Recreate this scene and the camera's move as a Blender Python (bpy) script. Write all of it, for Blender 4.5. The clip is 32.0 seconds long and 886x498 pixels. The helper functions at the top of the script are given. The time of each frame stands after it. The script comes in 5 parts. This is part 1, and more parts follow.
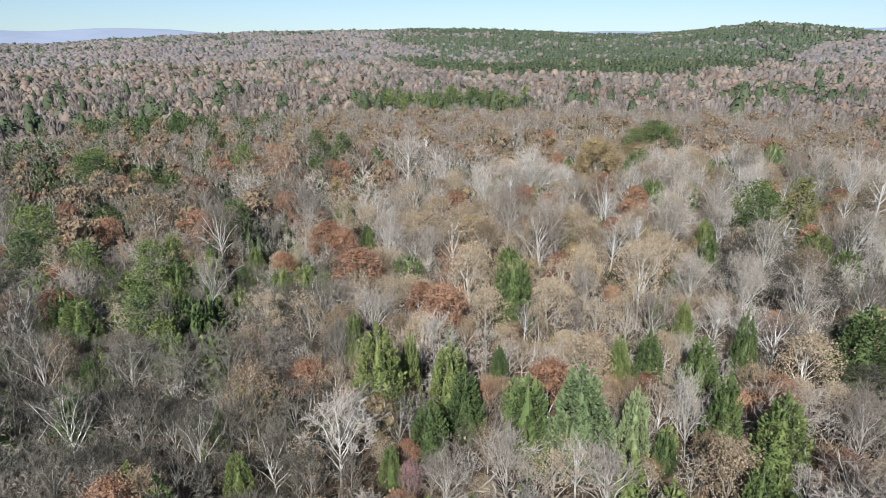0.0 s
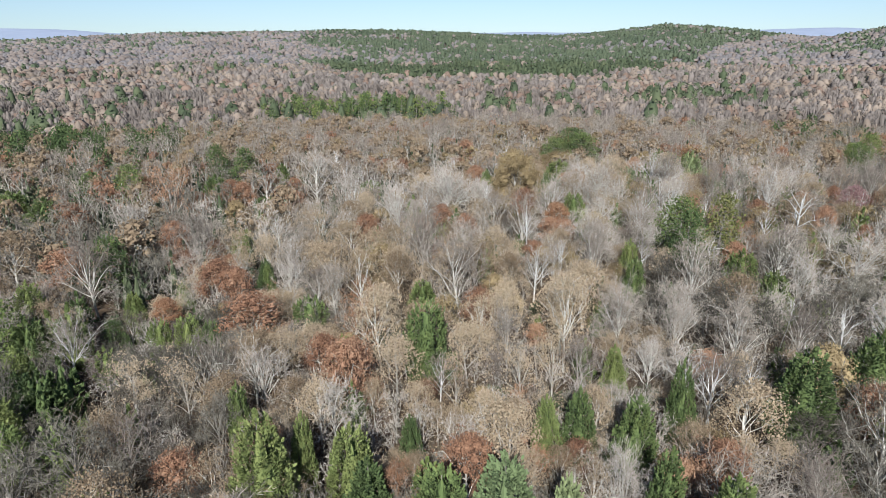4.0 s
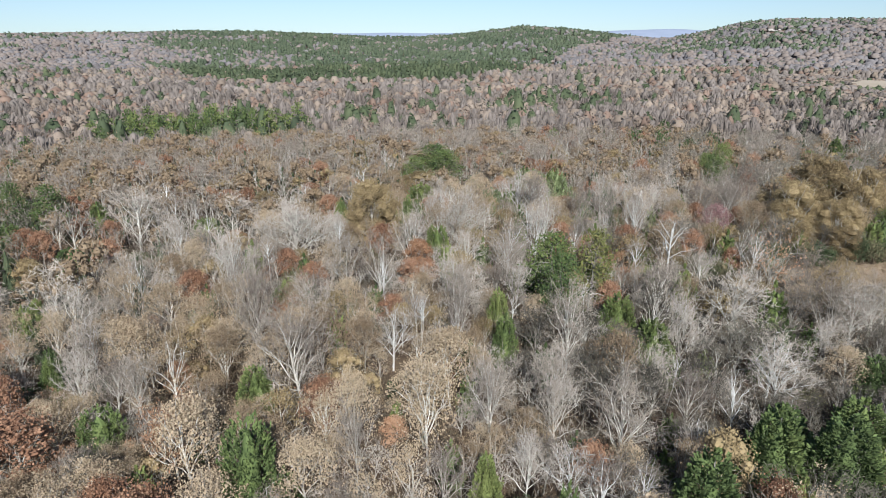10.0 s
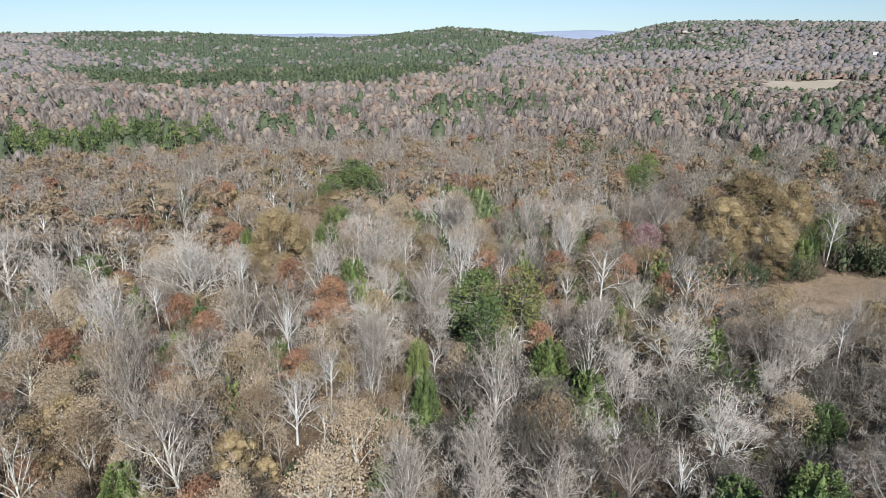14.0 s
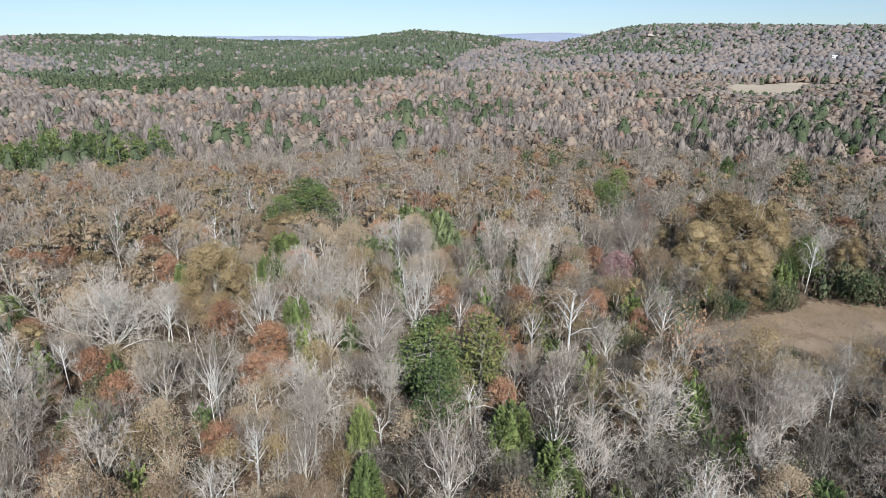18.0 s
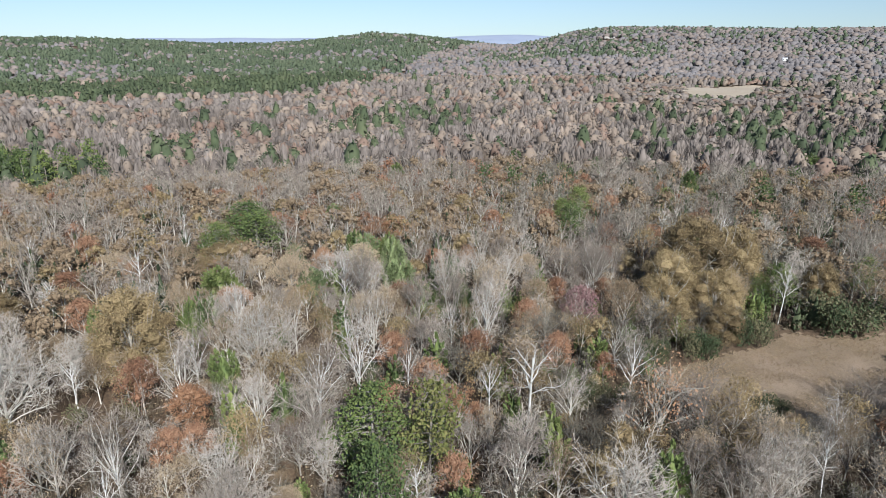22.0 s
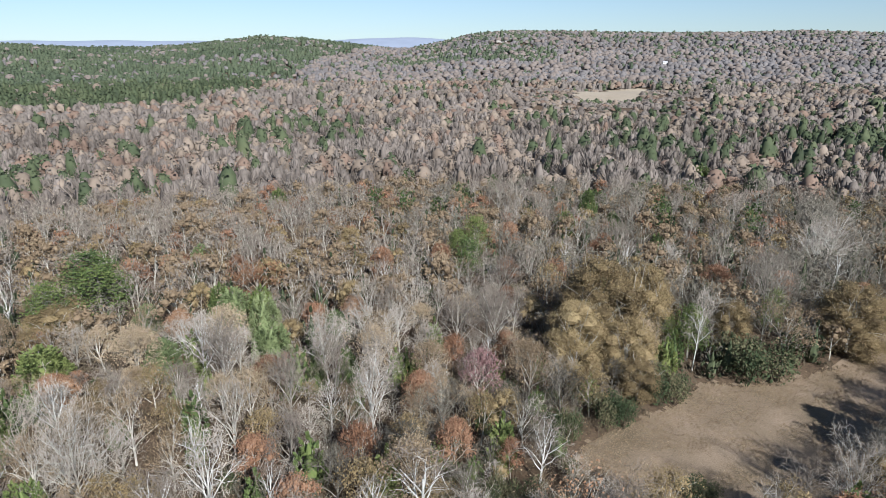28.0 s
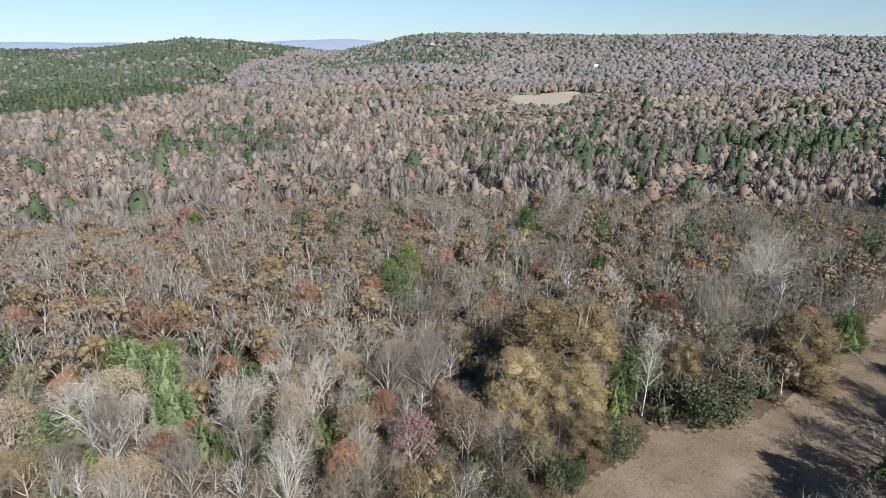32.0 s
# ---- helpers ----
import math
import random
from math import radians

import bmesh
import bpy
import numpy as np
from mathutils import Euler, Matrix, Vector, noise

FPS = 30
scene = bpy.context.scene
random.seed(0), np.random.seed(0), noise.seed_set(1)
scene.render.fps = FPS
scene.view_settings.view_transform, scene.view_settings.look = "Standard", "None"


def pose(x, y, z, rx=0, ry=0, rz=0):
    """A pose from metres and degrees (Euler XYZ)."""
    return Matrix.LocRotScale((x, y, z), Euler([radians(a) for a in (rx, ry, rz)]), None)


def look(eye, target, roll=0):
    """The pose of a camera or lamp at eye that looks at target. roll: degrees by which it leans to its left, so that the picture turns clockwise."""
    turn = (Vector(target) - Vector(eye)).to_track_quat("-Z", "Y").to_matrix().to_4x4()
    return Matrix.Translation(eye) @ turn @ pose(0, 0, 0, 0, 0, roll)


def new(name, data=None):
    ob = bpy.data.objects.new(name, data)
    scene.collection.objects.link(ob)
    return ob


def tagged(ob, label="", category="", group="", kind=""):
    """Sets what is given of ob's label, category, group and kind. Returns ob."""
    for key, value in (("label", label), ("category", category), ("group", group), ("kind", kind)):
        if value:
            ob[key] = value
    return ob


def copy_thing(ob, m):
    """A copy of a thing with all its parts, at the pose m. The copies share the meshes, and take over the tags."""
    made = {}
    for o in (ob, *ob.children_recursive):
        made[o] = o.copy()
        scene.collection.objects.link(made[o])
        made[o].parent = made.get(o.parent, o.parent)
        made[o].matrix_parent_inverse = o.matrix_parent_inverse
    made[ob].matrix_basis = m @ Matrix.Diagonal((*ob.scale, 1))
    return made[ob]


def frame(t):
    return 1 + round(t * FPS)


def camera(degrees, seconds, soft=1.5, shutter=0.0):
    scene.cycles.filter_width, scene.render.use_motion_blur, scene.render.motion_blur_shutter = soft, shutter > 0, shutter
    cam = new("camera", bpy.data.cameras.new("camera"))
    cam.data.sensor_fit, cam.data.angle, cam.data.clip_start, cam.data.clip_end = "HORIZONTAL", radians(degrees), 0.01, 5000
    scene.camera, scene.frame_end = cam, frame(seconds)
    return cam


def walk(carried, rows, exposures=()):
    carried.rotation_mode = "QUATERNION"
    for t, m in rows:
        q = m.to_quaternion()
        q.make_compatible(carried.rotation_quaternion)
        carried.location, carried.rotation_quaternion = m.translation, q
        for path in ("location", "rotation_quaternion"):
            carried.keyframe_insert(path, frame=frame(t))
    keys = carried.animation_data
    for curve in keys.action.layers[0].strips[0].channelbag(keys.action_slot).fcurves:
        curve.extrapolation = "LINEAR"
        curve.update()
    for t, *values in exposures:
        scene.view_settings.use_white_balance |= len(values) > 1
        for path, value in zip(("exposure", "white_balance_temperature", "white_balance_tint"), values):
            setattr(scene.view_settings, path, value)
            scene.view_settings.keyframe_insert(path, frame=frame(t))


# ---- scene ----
cam = camera(68.1, 32.0, soft=0.8)
PATH = [
    (0, -0.00, -0.00, 39.76, 72.14, 0.1, 0.18),
    (1, 0.68, 2.84, 40.15, 72.16, 0.1, -1.30),
    (2, 1.39, 5.71, 40.56, 72.17, 0.1, -2.92),
    (3, 2.15, 8.63, 40.99, 72.18, 0.1, -4.69),
    (4, 2.99, 11.61, 41.46, 72.18, 0.1, -6.60),
    (5, 3.93, 14.60, 41.96, 72.17, 0.1, -8.48),
    (6, 5.02, 17.52, 42.49, 72.17, 0.1, -10.49),
    (7, 6.26, 20.31, 43.02, 72.17, 0.1, -12.70),
    (8, 7.63, 23.03, 43.58, 72.17, 0.1, -14.65),
    (9, 9.09, 25.75, 44.16, 72.17, 0.1, -16.32),
    (10, 10.62, 28.52, 44.75, 72.17, 0.1, -17.84),
    (11, 12.21, 31.33, 45.36, 72.16, 0.1, -19.38),
    (12, 13.88, 34.13, 45.96, 72.16, 0.1, -21.02),
    (13, 15.65, 36.88, 46.54, 72.18, 0.1, -22.66),
    (14, 17.54, 39.54, 47.09, 72.20, 0.1, -24.00),
    (15, 19.50, 42.13, 47.62, 72.24, 0.1, -24.99),
    (16, 21.51, 44.67, 48.14, 72.28, 0.1, -25.70),
    (17, 23.53, 47.17, 48.68, 72.33, 0.1, -26.12),
    (18, 25.53, 49.67, 49.24, 72.36, 0.1, -26.63),
    (19, 27.53, 52.19, 49.82, 72.40, 0.1, -27.22),
    (20, 29.52, 54.75, 50.43, 72.42, 0.1, -27.84),
    (21, 31.55, 57.35, 51.06, 72.45, 0.1, -28.83),
    (22, 33.64, 59.93, 51.70, 72.48, 0.1, -30.03),
    (23, 35.82, 62.45, 52.35, 72.52, 0.1, -31.45),
    (24, 38.12, 64.90, 52.98, 72.56, 0.1, -32.81),
    (25, 40.45, 67.28, 53.59, 72.59, 0.1, -34.24),
    (26, 42.77, 69.60, 54.17, 72.62, 0.1, -35.67),
    (27, 45.08, 71.86, 54.74, 72.63, 0.1, -37.17),
    (28, 47.44, 74.08, 55.35, 72.64, 0.1, -38.77),
    (29, 49.89, 76.26, 56.03, 72.66, 0.1, -40.17),
    (30, 52.40, 78.42, 56.75, 72.68, 0.1, -41.37),
    (31, 54.96, 80.55, 57.51, 72.71, 0.1, -42.69),
    (32, 57.54, 82.68, 58.29, 72.74, 0.1, -44.22),
]
EXPOSURES = [(0.0, 1.06, 5850, 10), (32.0, 1.06, 5850, 10)]
walk(cam, [(t, pose(*p)) for t, *p in PATH], EXPOSURES)

# ---- world and sun ----
SUN_AZ, SUN_EL = 192.0, 34.0          # compass from +y towards +x, degrees
world = bpy.data.worlds.new("sky")
scene.world = world
world.use_nodes = True
wn = world.node_tree
sky = wn.nodes.new("ShaderNodeTexSky")
sky.sky_type = "NISHITA"
sky.sun_disc = False
sky.sun_elevation = radians(SUN_EL)
sky.sun_rotation = radians(SUN_AZ)
sky.altitude = 200
sky.air_density = 0.7
sky.dust_density = 0.2
sky.ozone_density = 2.2
background = wn.nodes["Background"]
background.inputs["Strength"].default_value = 0.046
wn.links.new(sky.outputs["Color"], background.inputs["Color"])
heading, lift = wn.nodes.new("ShaderNodeTexCoord"), wn.nodes.new("ShaderNodeVectorMath")
lift.operation = "MULTIPLY_ADD"
lift.inputs[1].default_value = (1, 1, 0.6)
lift.inputs[2].default_value = (0, 0, 0.012)      # clear air right down to the skyline
wn.links.new(heading.outputs["Generated"], lift.inputs[0])
wn.links.new(lift.outputs[0], sky.inputs["Vector"])
sun_data = bpy.data.lights.new("sun", "SUN")
sun_data.energy, sun_data.angle, sun_data.color = 5.0, radians(0.5), (1.0, 0.96, 0.90)
sun = new("sun", sun_data)
sun_way = Vector((math.sin(radians(SUN_AZ)) * math.cos(radians(SUN_EL)), math.cos(radians(SUN_AZ)) * math.cos(radians(SUN_EL)), math.sin(radians(SUN_EL))))
sun.matrix_world = look(tuple(sun_way * 300 + Vector((40, 60, 0))), (40, 60, 0))


# ---- materials ----
def material(name, colours, fine, broad, per_thing=0.0, rough=0.85, bump=0.0, translucent=0.0, island=0.0, vary=0.75):
    """Colours run along a ramp driven by fine and broad noise (scales per metre) and by chance per thing or per piece."""
    m = bpy.data.materials.new(name)
    m.use_nodes = True
    t = m.node_tree
    b = t.nodes["Principled BSDF"]
    b.inputs["Roughness"].default_value = rough
    b.inputs["Specular IOR Level"].default_value = 0.25
    geo = t.nodes.new("ShaderNodeNewGeometry")
    total = None

    def add(socket, weight):
        nonlocal total
        n = t.nodes.new("ShaderNodeMath")
        n.operation = "MULTIPLY_ADD"
        n.inputs[1].default_value = weight
        t.links.new(socket, n.inputs[0])
        if total is None:
            n.inputs[2].default_value = 0.5 - 0.5 * (2 * vary + per_thing + island)
        else:
            t.links.new(total, n.inputs[2])
        total = n.outputs[0]

    fines = None
    for scale, weight in ((fine, vary), (broad, vary)):
        n = t.nodes.new("ShaderNodeTexNoise")
        n.inputs["Scale"].default_value = scale
        n.inputs["Detail"].default_value = 3
        t.links.new(geo.outputs["Position"], n.inputs["Vector"])
        fines = fines or n.outputs["Fac"]
        add(n.outputs["Fac"], weight)
    if per_thing:
        add(t.nodes.new("ShaderNodeObjectInfo").outputs["Random"], per_thing)
    if island:
        add(geo.outputs["Random Per Island"], island)
    ramp = t.nodes.new("ShaderNodeValToRGB")
    while len(ramp.color_ramp.elements) < len(colours):
        ramp.color_ramp.elements.new(0.5)
    for n, (e, c) in enumerate(zip(ramp.color_ramp.elements, colours)):
        e.position = 0.22 + 0.56 * n / max(1, len(colours) - 1)
        e.color = (*c, 1)
    t.links.new(total, ramp.inputs["Fac"])
    t.links.new(ramp.outputs["Color"], b.inputs["Base Color"])
    if bump:
        n = t.nodes.new("ShaderNodeBump")
        n.inputs["Strength"].default_value = bump
        n.inputs["Distance"].default_value = 0.1
        t.links.new(fines, n.inputs["Height"])
        t.links.new(n.outputs["Normal"], b.inputs["Normal"])
    if translucent:
        tr, mix = t.nodes.new("ShaderNodeBsdfTranslucent"), t.nodes.new("ShaderNodeMixShader")
        mix.inputs["Fac"].default_value = translucent
        t.links.new(ramp.outputs["Color"], tr.inputs["Color"])
        t.links.new(b.outputs[0], mix.inputs[1])
        t.links.new(tr.outputs[0], mix.inputs[2])
        t.links.new(mix.outputs[0], t.nodes["Material Output"].inputs["Surface"])
    return m


M_LITTER = material("leaf_litter", [(0.033, 0.023, 0.015), (0.066, 0.044, 0.026), (0.100, 0.068, 0.041), (0.134, 0.096, 0.060)], 2.2, 0.06, bump=0.6)
M_FIELD = material("mown_dry_grass", [(0.07, 0.06, 0.035), (0.15, 0.112, 0.07), (0.215, 0.16, 0.108), (0.275, 0.21, 0.15)], 5.0, 0.11, bump=0.9)
M_FARFIELD = material("pale_hayfield", [(0.246, 0.201, 0.142), (0.324, 0.27, 0.198)], 0.3, 0.02)
M_BARK = material("grey_bark", [(0.076, 0.068, 0.056), (0.144, 0.129, 0.105), (0.211, 0.196, 0.165)], 3.0, 0.5, 0.3, bump=0.5)
M_LIMB = material("pale_limb_bark", [(0.200, 0.180, 0.147), (0.316, 0.294, 0.246), (0.458, 0.437, 0.375)], 2.0, 0.3, 0.5)
M_WHITE = material("white_bark", [(0.338, 0.324, 0.288), (0.431, 0.422, 0.385), (0.500, 0.492, 0.455)], 2.0, 0.3, 0.4)
M_TWIG = material("bare_twigs", [(0.141, 0.115, 0.091), (0.216, 0.184, 0.147), (0.304, 0.267, 0.220)], 1.0, 0.12, 0.8)
# M_FAR materials: far foliage colours muted, a little distance haze mixed in
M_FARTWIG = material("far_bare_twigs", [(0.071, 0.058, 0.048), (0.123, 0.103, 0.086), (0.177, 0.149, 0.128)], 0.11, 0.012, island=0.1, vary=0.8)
M_BRUSH = material("brush_stems", [(0.048, 0.038, 0.022), (0.079, 0.061, 0.038), (0.115, 0.094, 0.060)], 1.2, 0.08, island=0.2)
M_CEDAR = material("cedar_foliage", [(0.057, 0.082, 0.027), (0.086, 0.117, 0.037), (0.114, 0.144, 0.043), (0.150, 0.172, 0.054)], 1.2, 0.25, 0.6, island=0.15, translucent=0.1)
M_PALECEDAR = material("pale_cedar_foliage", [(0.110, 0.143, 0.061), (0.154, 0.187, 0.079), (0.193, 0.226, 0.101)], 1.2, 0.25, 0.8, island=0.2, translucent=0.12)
M_PINE = material("pine_needles", [(0.040, 0.061, 0.020), (0.074, 0.101, 0.030), (0.118, 0.143, 0.040)], 1.0, 0.2, 0.6, island=0.4, translucent=0.12)
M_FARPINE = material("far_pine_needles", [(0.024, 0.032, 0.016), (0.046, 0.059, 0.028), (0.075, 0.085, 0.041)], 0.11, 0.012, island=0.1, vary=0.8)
M_YPINE = material("yellowing_needles", [(0.066, 0.078, 0.021), (0.108, 0.115, 0.033), (0.148, 0.135, 0.049)], 1.0, 0.2, 0.3, island=0.4, translucent=0.12)
M_TAN = material("tan_dry_leaves", [(0.169, 0.122, 0.074), (0.254, 0.191, 0.119), (0.340, 0.266, 0.174)], 1.0, 0.2, 0.9, island=0.5, translucent=0.15)
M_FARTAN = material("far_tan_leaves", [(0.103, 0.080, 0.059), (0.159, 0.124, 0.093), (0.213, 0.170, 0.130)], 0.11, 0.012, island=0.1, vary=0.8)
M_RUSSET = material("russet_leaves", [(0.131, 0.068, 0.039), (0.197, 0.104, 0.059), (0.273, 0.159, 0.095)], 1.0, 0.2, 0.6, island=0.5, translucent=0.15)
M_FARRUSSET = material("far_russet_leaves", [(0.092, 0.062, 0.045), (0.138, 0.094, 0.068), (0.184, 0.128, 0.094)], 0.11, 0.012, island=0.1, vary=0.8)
M_ORANGE = material("orange_leaves", [(0.172, 0.088, 0.045), (0.241, 0.133, 0.071), (0.301, 0.185, 0.112)], 1.0, 0.2, 0.5, island=0.5, translucent=0.15)
M_GOLD = material("gold_brown_leaves", [(0.100, 0.072, 0.035), (0.184, 0.135, 0.067), (0.275, 0.207, 0.105)], 1.0, 0.2, 0.4, island=0.35, translucent=0.15)
M_PINK = material("dull_pink_leaves", [(0.14, 0.075, 0.07), (0.215, 0.125, 0.115), (0.29, 0.185, 0.17)], 1.0, 0.2, 0.3, island=0.5, translucent=0.15)
M_SHRUB = material("shrub_leaves", [(0.037, 0.054, 0.022), (0.075, 0.084, 0.039), (0.114, 0.104, 0.054)], 1.0, 0.2, 0.8, island=0.5, translucent=0.12)
# darker copy of the twigs: duller trees, and shade painted in elsewhere
M_DULLSHADETWIG = material("dull_shaded_twigs", [(0.048, 0.042, 0.030), (0.084, 0.073, 0.054), (0.123, 0.110, 0.083)], 1.0, 0.12, 0.8)
# remote woods: distance haze is painted into these greyer, flatter base colours
M_HAZETWIG = material("hazed_remote_twigs", [(0.088, 0.078, 0.073), (0.118, 0.106, 0.101), (0.147, 0.135, 0.130)], 0.1, 0.008, island=0.1, vary=0.9)
M_HAZETAN = material("hazed_remote_leaves", [(0.111, 0.088, 0.073), (0.143, 0.117, 0.099), (0.173, 0.145, 0.126)], 0.1, 0.008, island=0.1, vary=0.9)
M_HAZEPINE = material("hazed_remote_needles", [(0.040, 0.052, 0.031), (0.056, 0.071, 0.039), (0.077, 0.089, 0.051)], 0.1, 0.008, island=0.1, vary=0.9)
M_STRAW = material("cut_straw", [(0.06, 0.046, 0.026), (0.15, 0.112, 0.068), (0.3, 0.235, 0.165)], 3.0, 0.2, island=1.2)
# the blue of these wooded hills is air haze put into the base colour
M_HAZEHILL = material("haze_blue_hill", [(0.194, 0.223, 0.276), (0.242, 0.27, 0.328)], 0.01, 0.002)


# ---- land ----
HUB = (40.0, 60.0)
# bearing in degrees, height of the skyline's land in metres
CREST = [(-180, 30), (-60, 20), (-40, 14), (-32, 18), (-24, 36), (-18, 46), (-10, 53), (0, 55), (6, 50), (11, 40), (15, 38), (18, 44), (21, 56), (24, 68), (28, 60), (31, 48), (34, 38),
         (36, 36), (38.5, 52), (41, 74), (44, 84), (48, 82), (55, 76), (62, 76), (66, 78), (70, 72), (78, 66), (95, 60), (130, 40), (180, 30)]


def smooth(a, b, x):
    t = np.clip((x - a) / (b - a), 0, 1)
    return t * t * (3 - 2 * t)


def height(x, y):
    """The land's height; works on numbers and arrays."""
    x, y = np.asarray(x, float), np.asarray(y, float)
    r, az = np.hypot(x - HUB[0], y - HUB[1]), np.degrees(np.arctan2(x - HUB[0], y - HUB[1]))
    crest = np.interp(az, [a for a, _ in CREST], [h for _, h in CREST])
    dip = -10 * smooth(170, 480, r) + 4 * smooth(480, 900, r)
    roll = (np.sin(x * 0.011 + 1.3) * np.cos(y * 0.009) * 3 + np.sin(x * 0.027 + y * 0.021) * 1.6) * smooth(220, 700, r)
    swell = 0.25 * np.sin(x * 0.07) * np.sin(y * 0.06 + 1)
    rise = (crest + 6) * smooth(950, 2000, r) - 0.45 * (crest + 20) * smooth(2050, 3000, r)
    return dip + roll * (1 - 0.6 * smooth(1500, 2000, r)) + swell + rise


def mesh_of(name, verts, faces, mat):
    me = bpy.data.meshes.new(name)
    me.from_pydata(verts, [], faces)
    me.materials.append(mat)
    return me


def big_mesh(name, verts, tris, mat, soft=False):
    """A mesh from arrays of corners and triangles."""
    me = bpy.data.meshes.new(name)
    me.vertices.add(len(verts))
    me.vertices.foreach_set("co", np.ascontiguousarray(verts, np.float32).ravel())
    me.loops.add(tris.size)
    me.loops.foreach_set("vertex_index", np.ascontiguousarray(tris, np.int32).ravel())
    me.polygons.add(len(tris))
    me.polygons.foreach_set("loop_start", np.arange(0, tris.size, 3, dtype=np.int32))
    me.polygons.foreach_set("use_smooth", np.full(len(tris), soft))
    me.update(calc_edges=True)
    me.materials.append(mat)
    return me


def part(name, data, parent, label=""):
    ob = new(name, data)
    ob.parent = parent
    return tagged(ob, label)


def land_sheet():
    radii = np.concatenate([np.arange(0, 260, 2.5), np.geomspace(260, 4900, 120)])
    turns = 360
    verts, faces = [], []
    for r in radii[1:]:
        a = np.arange(turns) * 2 * math.pi / turns
        x, y = HUB[0] + r * np.sin(a), HUB[1] + r * np.cos(a)
        verts += list(zip(x.tolist(), y.tolist(), height(x, y).tolist()))
    verts.append((HUB[0], HUB[1], float(height(*HUB))))
    n = len(radii) - 1
    for i in range(n - 1):
        for j in range(turns):
            k = (j + 1) % turns
            faces.append((i * turns + j, (i + 1) * turns + j, (i + 1) * turns + k, i * turns + k))
    faces += [(len(verts) - 1, j, (j + 1) % turns) for j in range(turns)]
    me = mesh_of("ground", [v for v in verts], [tuple(reversed(q)) for q in faces], M_LITTER)
    me.polygons.foreach_set("use_smooth", np.ones(len(me.polygons), bool))
    return tagged(new("ground", me), "brown woodland floor covered in fallen leaves", "ground", kind="structure")


land_sheet()


def inside(poly, x, y):
    hit, j = False, len(poly) - 1
    for i in range(len(poly)):
        (xi, yi), (xj, yj) = poly[i], poly[j]
        if (yi > y) != (yj > y) and x < (xj - xi) * (y - yi) / (yj - yi) + xi:
            hit = not hit
        j = i
    return hit


FIELD = [(108, 121), (114, 125), (124, 124.5), (134, 123.5), (145, 124.5), (151, 119), (160, 115), (170, 112.5), (190, 112), (240, 112), (300, 104), (300, 88), (240, 92), (190, 95), (150, 96), (122, 97), (112, 103), (107, 112)]
FAR_FIELD = [(640, 566), (690, 622), (765, 655), (840, 684), (890, 655), (875, 632), (845, 606), (746, 560), (690, 530), (620, 540)]
FARM_PATCH = [(5, 770), (50, 790), (100, 740), (85, 728), (50, 745), (10, 755)]


def sheet(name, poly, step, mat, label, category, lift):
    xs, ys = [p[0] for p in poly], [p[1] for p in poly]
    rng = random.Random(3)
    verts, faces, at = [], [], {}

    def corner(i, j):
        if (i, j) not in at:
            x, y = min(xs) + i * step, min(ys) + j * step
            at[i, j] = len(verts)
            verts.append((x, y, float(height(x, y)) + lift))
        return at[i, j]

    for i in range(int((max(xs) - min(xs)) / step) + 1):
        for j in range(int((max(ys) - min(ys)) / step) + 1):
            cx, cy = min(xs) + (i + 0.5) * step, min(ys) + (j + 0.5) * step
            if inside(poly, cx + rng.uniform(-1, 1) * step, cy + rng.uniform(-1, 1) * step):
                faces.append((corner(i, j), corner(i + 1, j), corner(i + 1, j + 1), corner(i, j + 1)))
    return tagged(new(name, mesh_of(name, verts, faces, mat)), label, category, kind="structure")


sheet("field", FIELD, 0.9, M_FIELD, "mown tan field of dry grass and fallen leaves", "field", 0.04)
sheet("far_field", FAR_FIELD, 6, M_FARFIELD, "pale hayfield between far woods", "field", 0.6)
sheet("farm_clearing", FARM_PATCH, 5, M_FARFIELD, "pale cleared strip in the far woods", "field", 0.6)


def far_hills():
    """Hills beyond the skyline, blue with painted distance haze."""
    verts, faces = [], []
    n, depth = 220, 6
    for i in range(n + 1):
        az = radians(-75 + 190 * i / n)
        deg = math.degrees(az)
        top = 70 + 30 * math.exp(-((deg + 25) / 5.5) ** 2) + 22 * math.exp(-((deg + 36) / 4) ** 2) + 14 * math.exp(-((deg - 12) / 6) ** 2) + 26 * math.exp(-((deg - 35) / 6) ** 2) + 4 * math.sin(az * 23) + 2 * math.sin(az * 61)
        for j in range(depth + 1):
            r = 3900 + 900 * j / depth
            verts.append((HUB[0] + r * math.sin(az), HUB[1] + r * math.cos(az), -30 + (top + 30) * math.sin(math.pi / 2 * j / depth)))
    for i in range(n):
        for j in range(depth):
            a = i * (depth + 1) + j
            faces.append((a, a + depth + 1, a + depth + 2, a + 1))
    tagged(new("backdrop", mesh_of("backdrop", verts, faces, M_HAZEHILL)), "hazy blue wooded hills on the horizon", "hills", kind="structure")


far_hills()


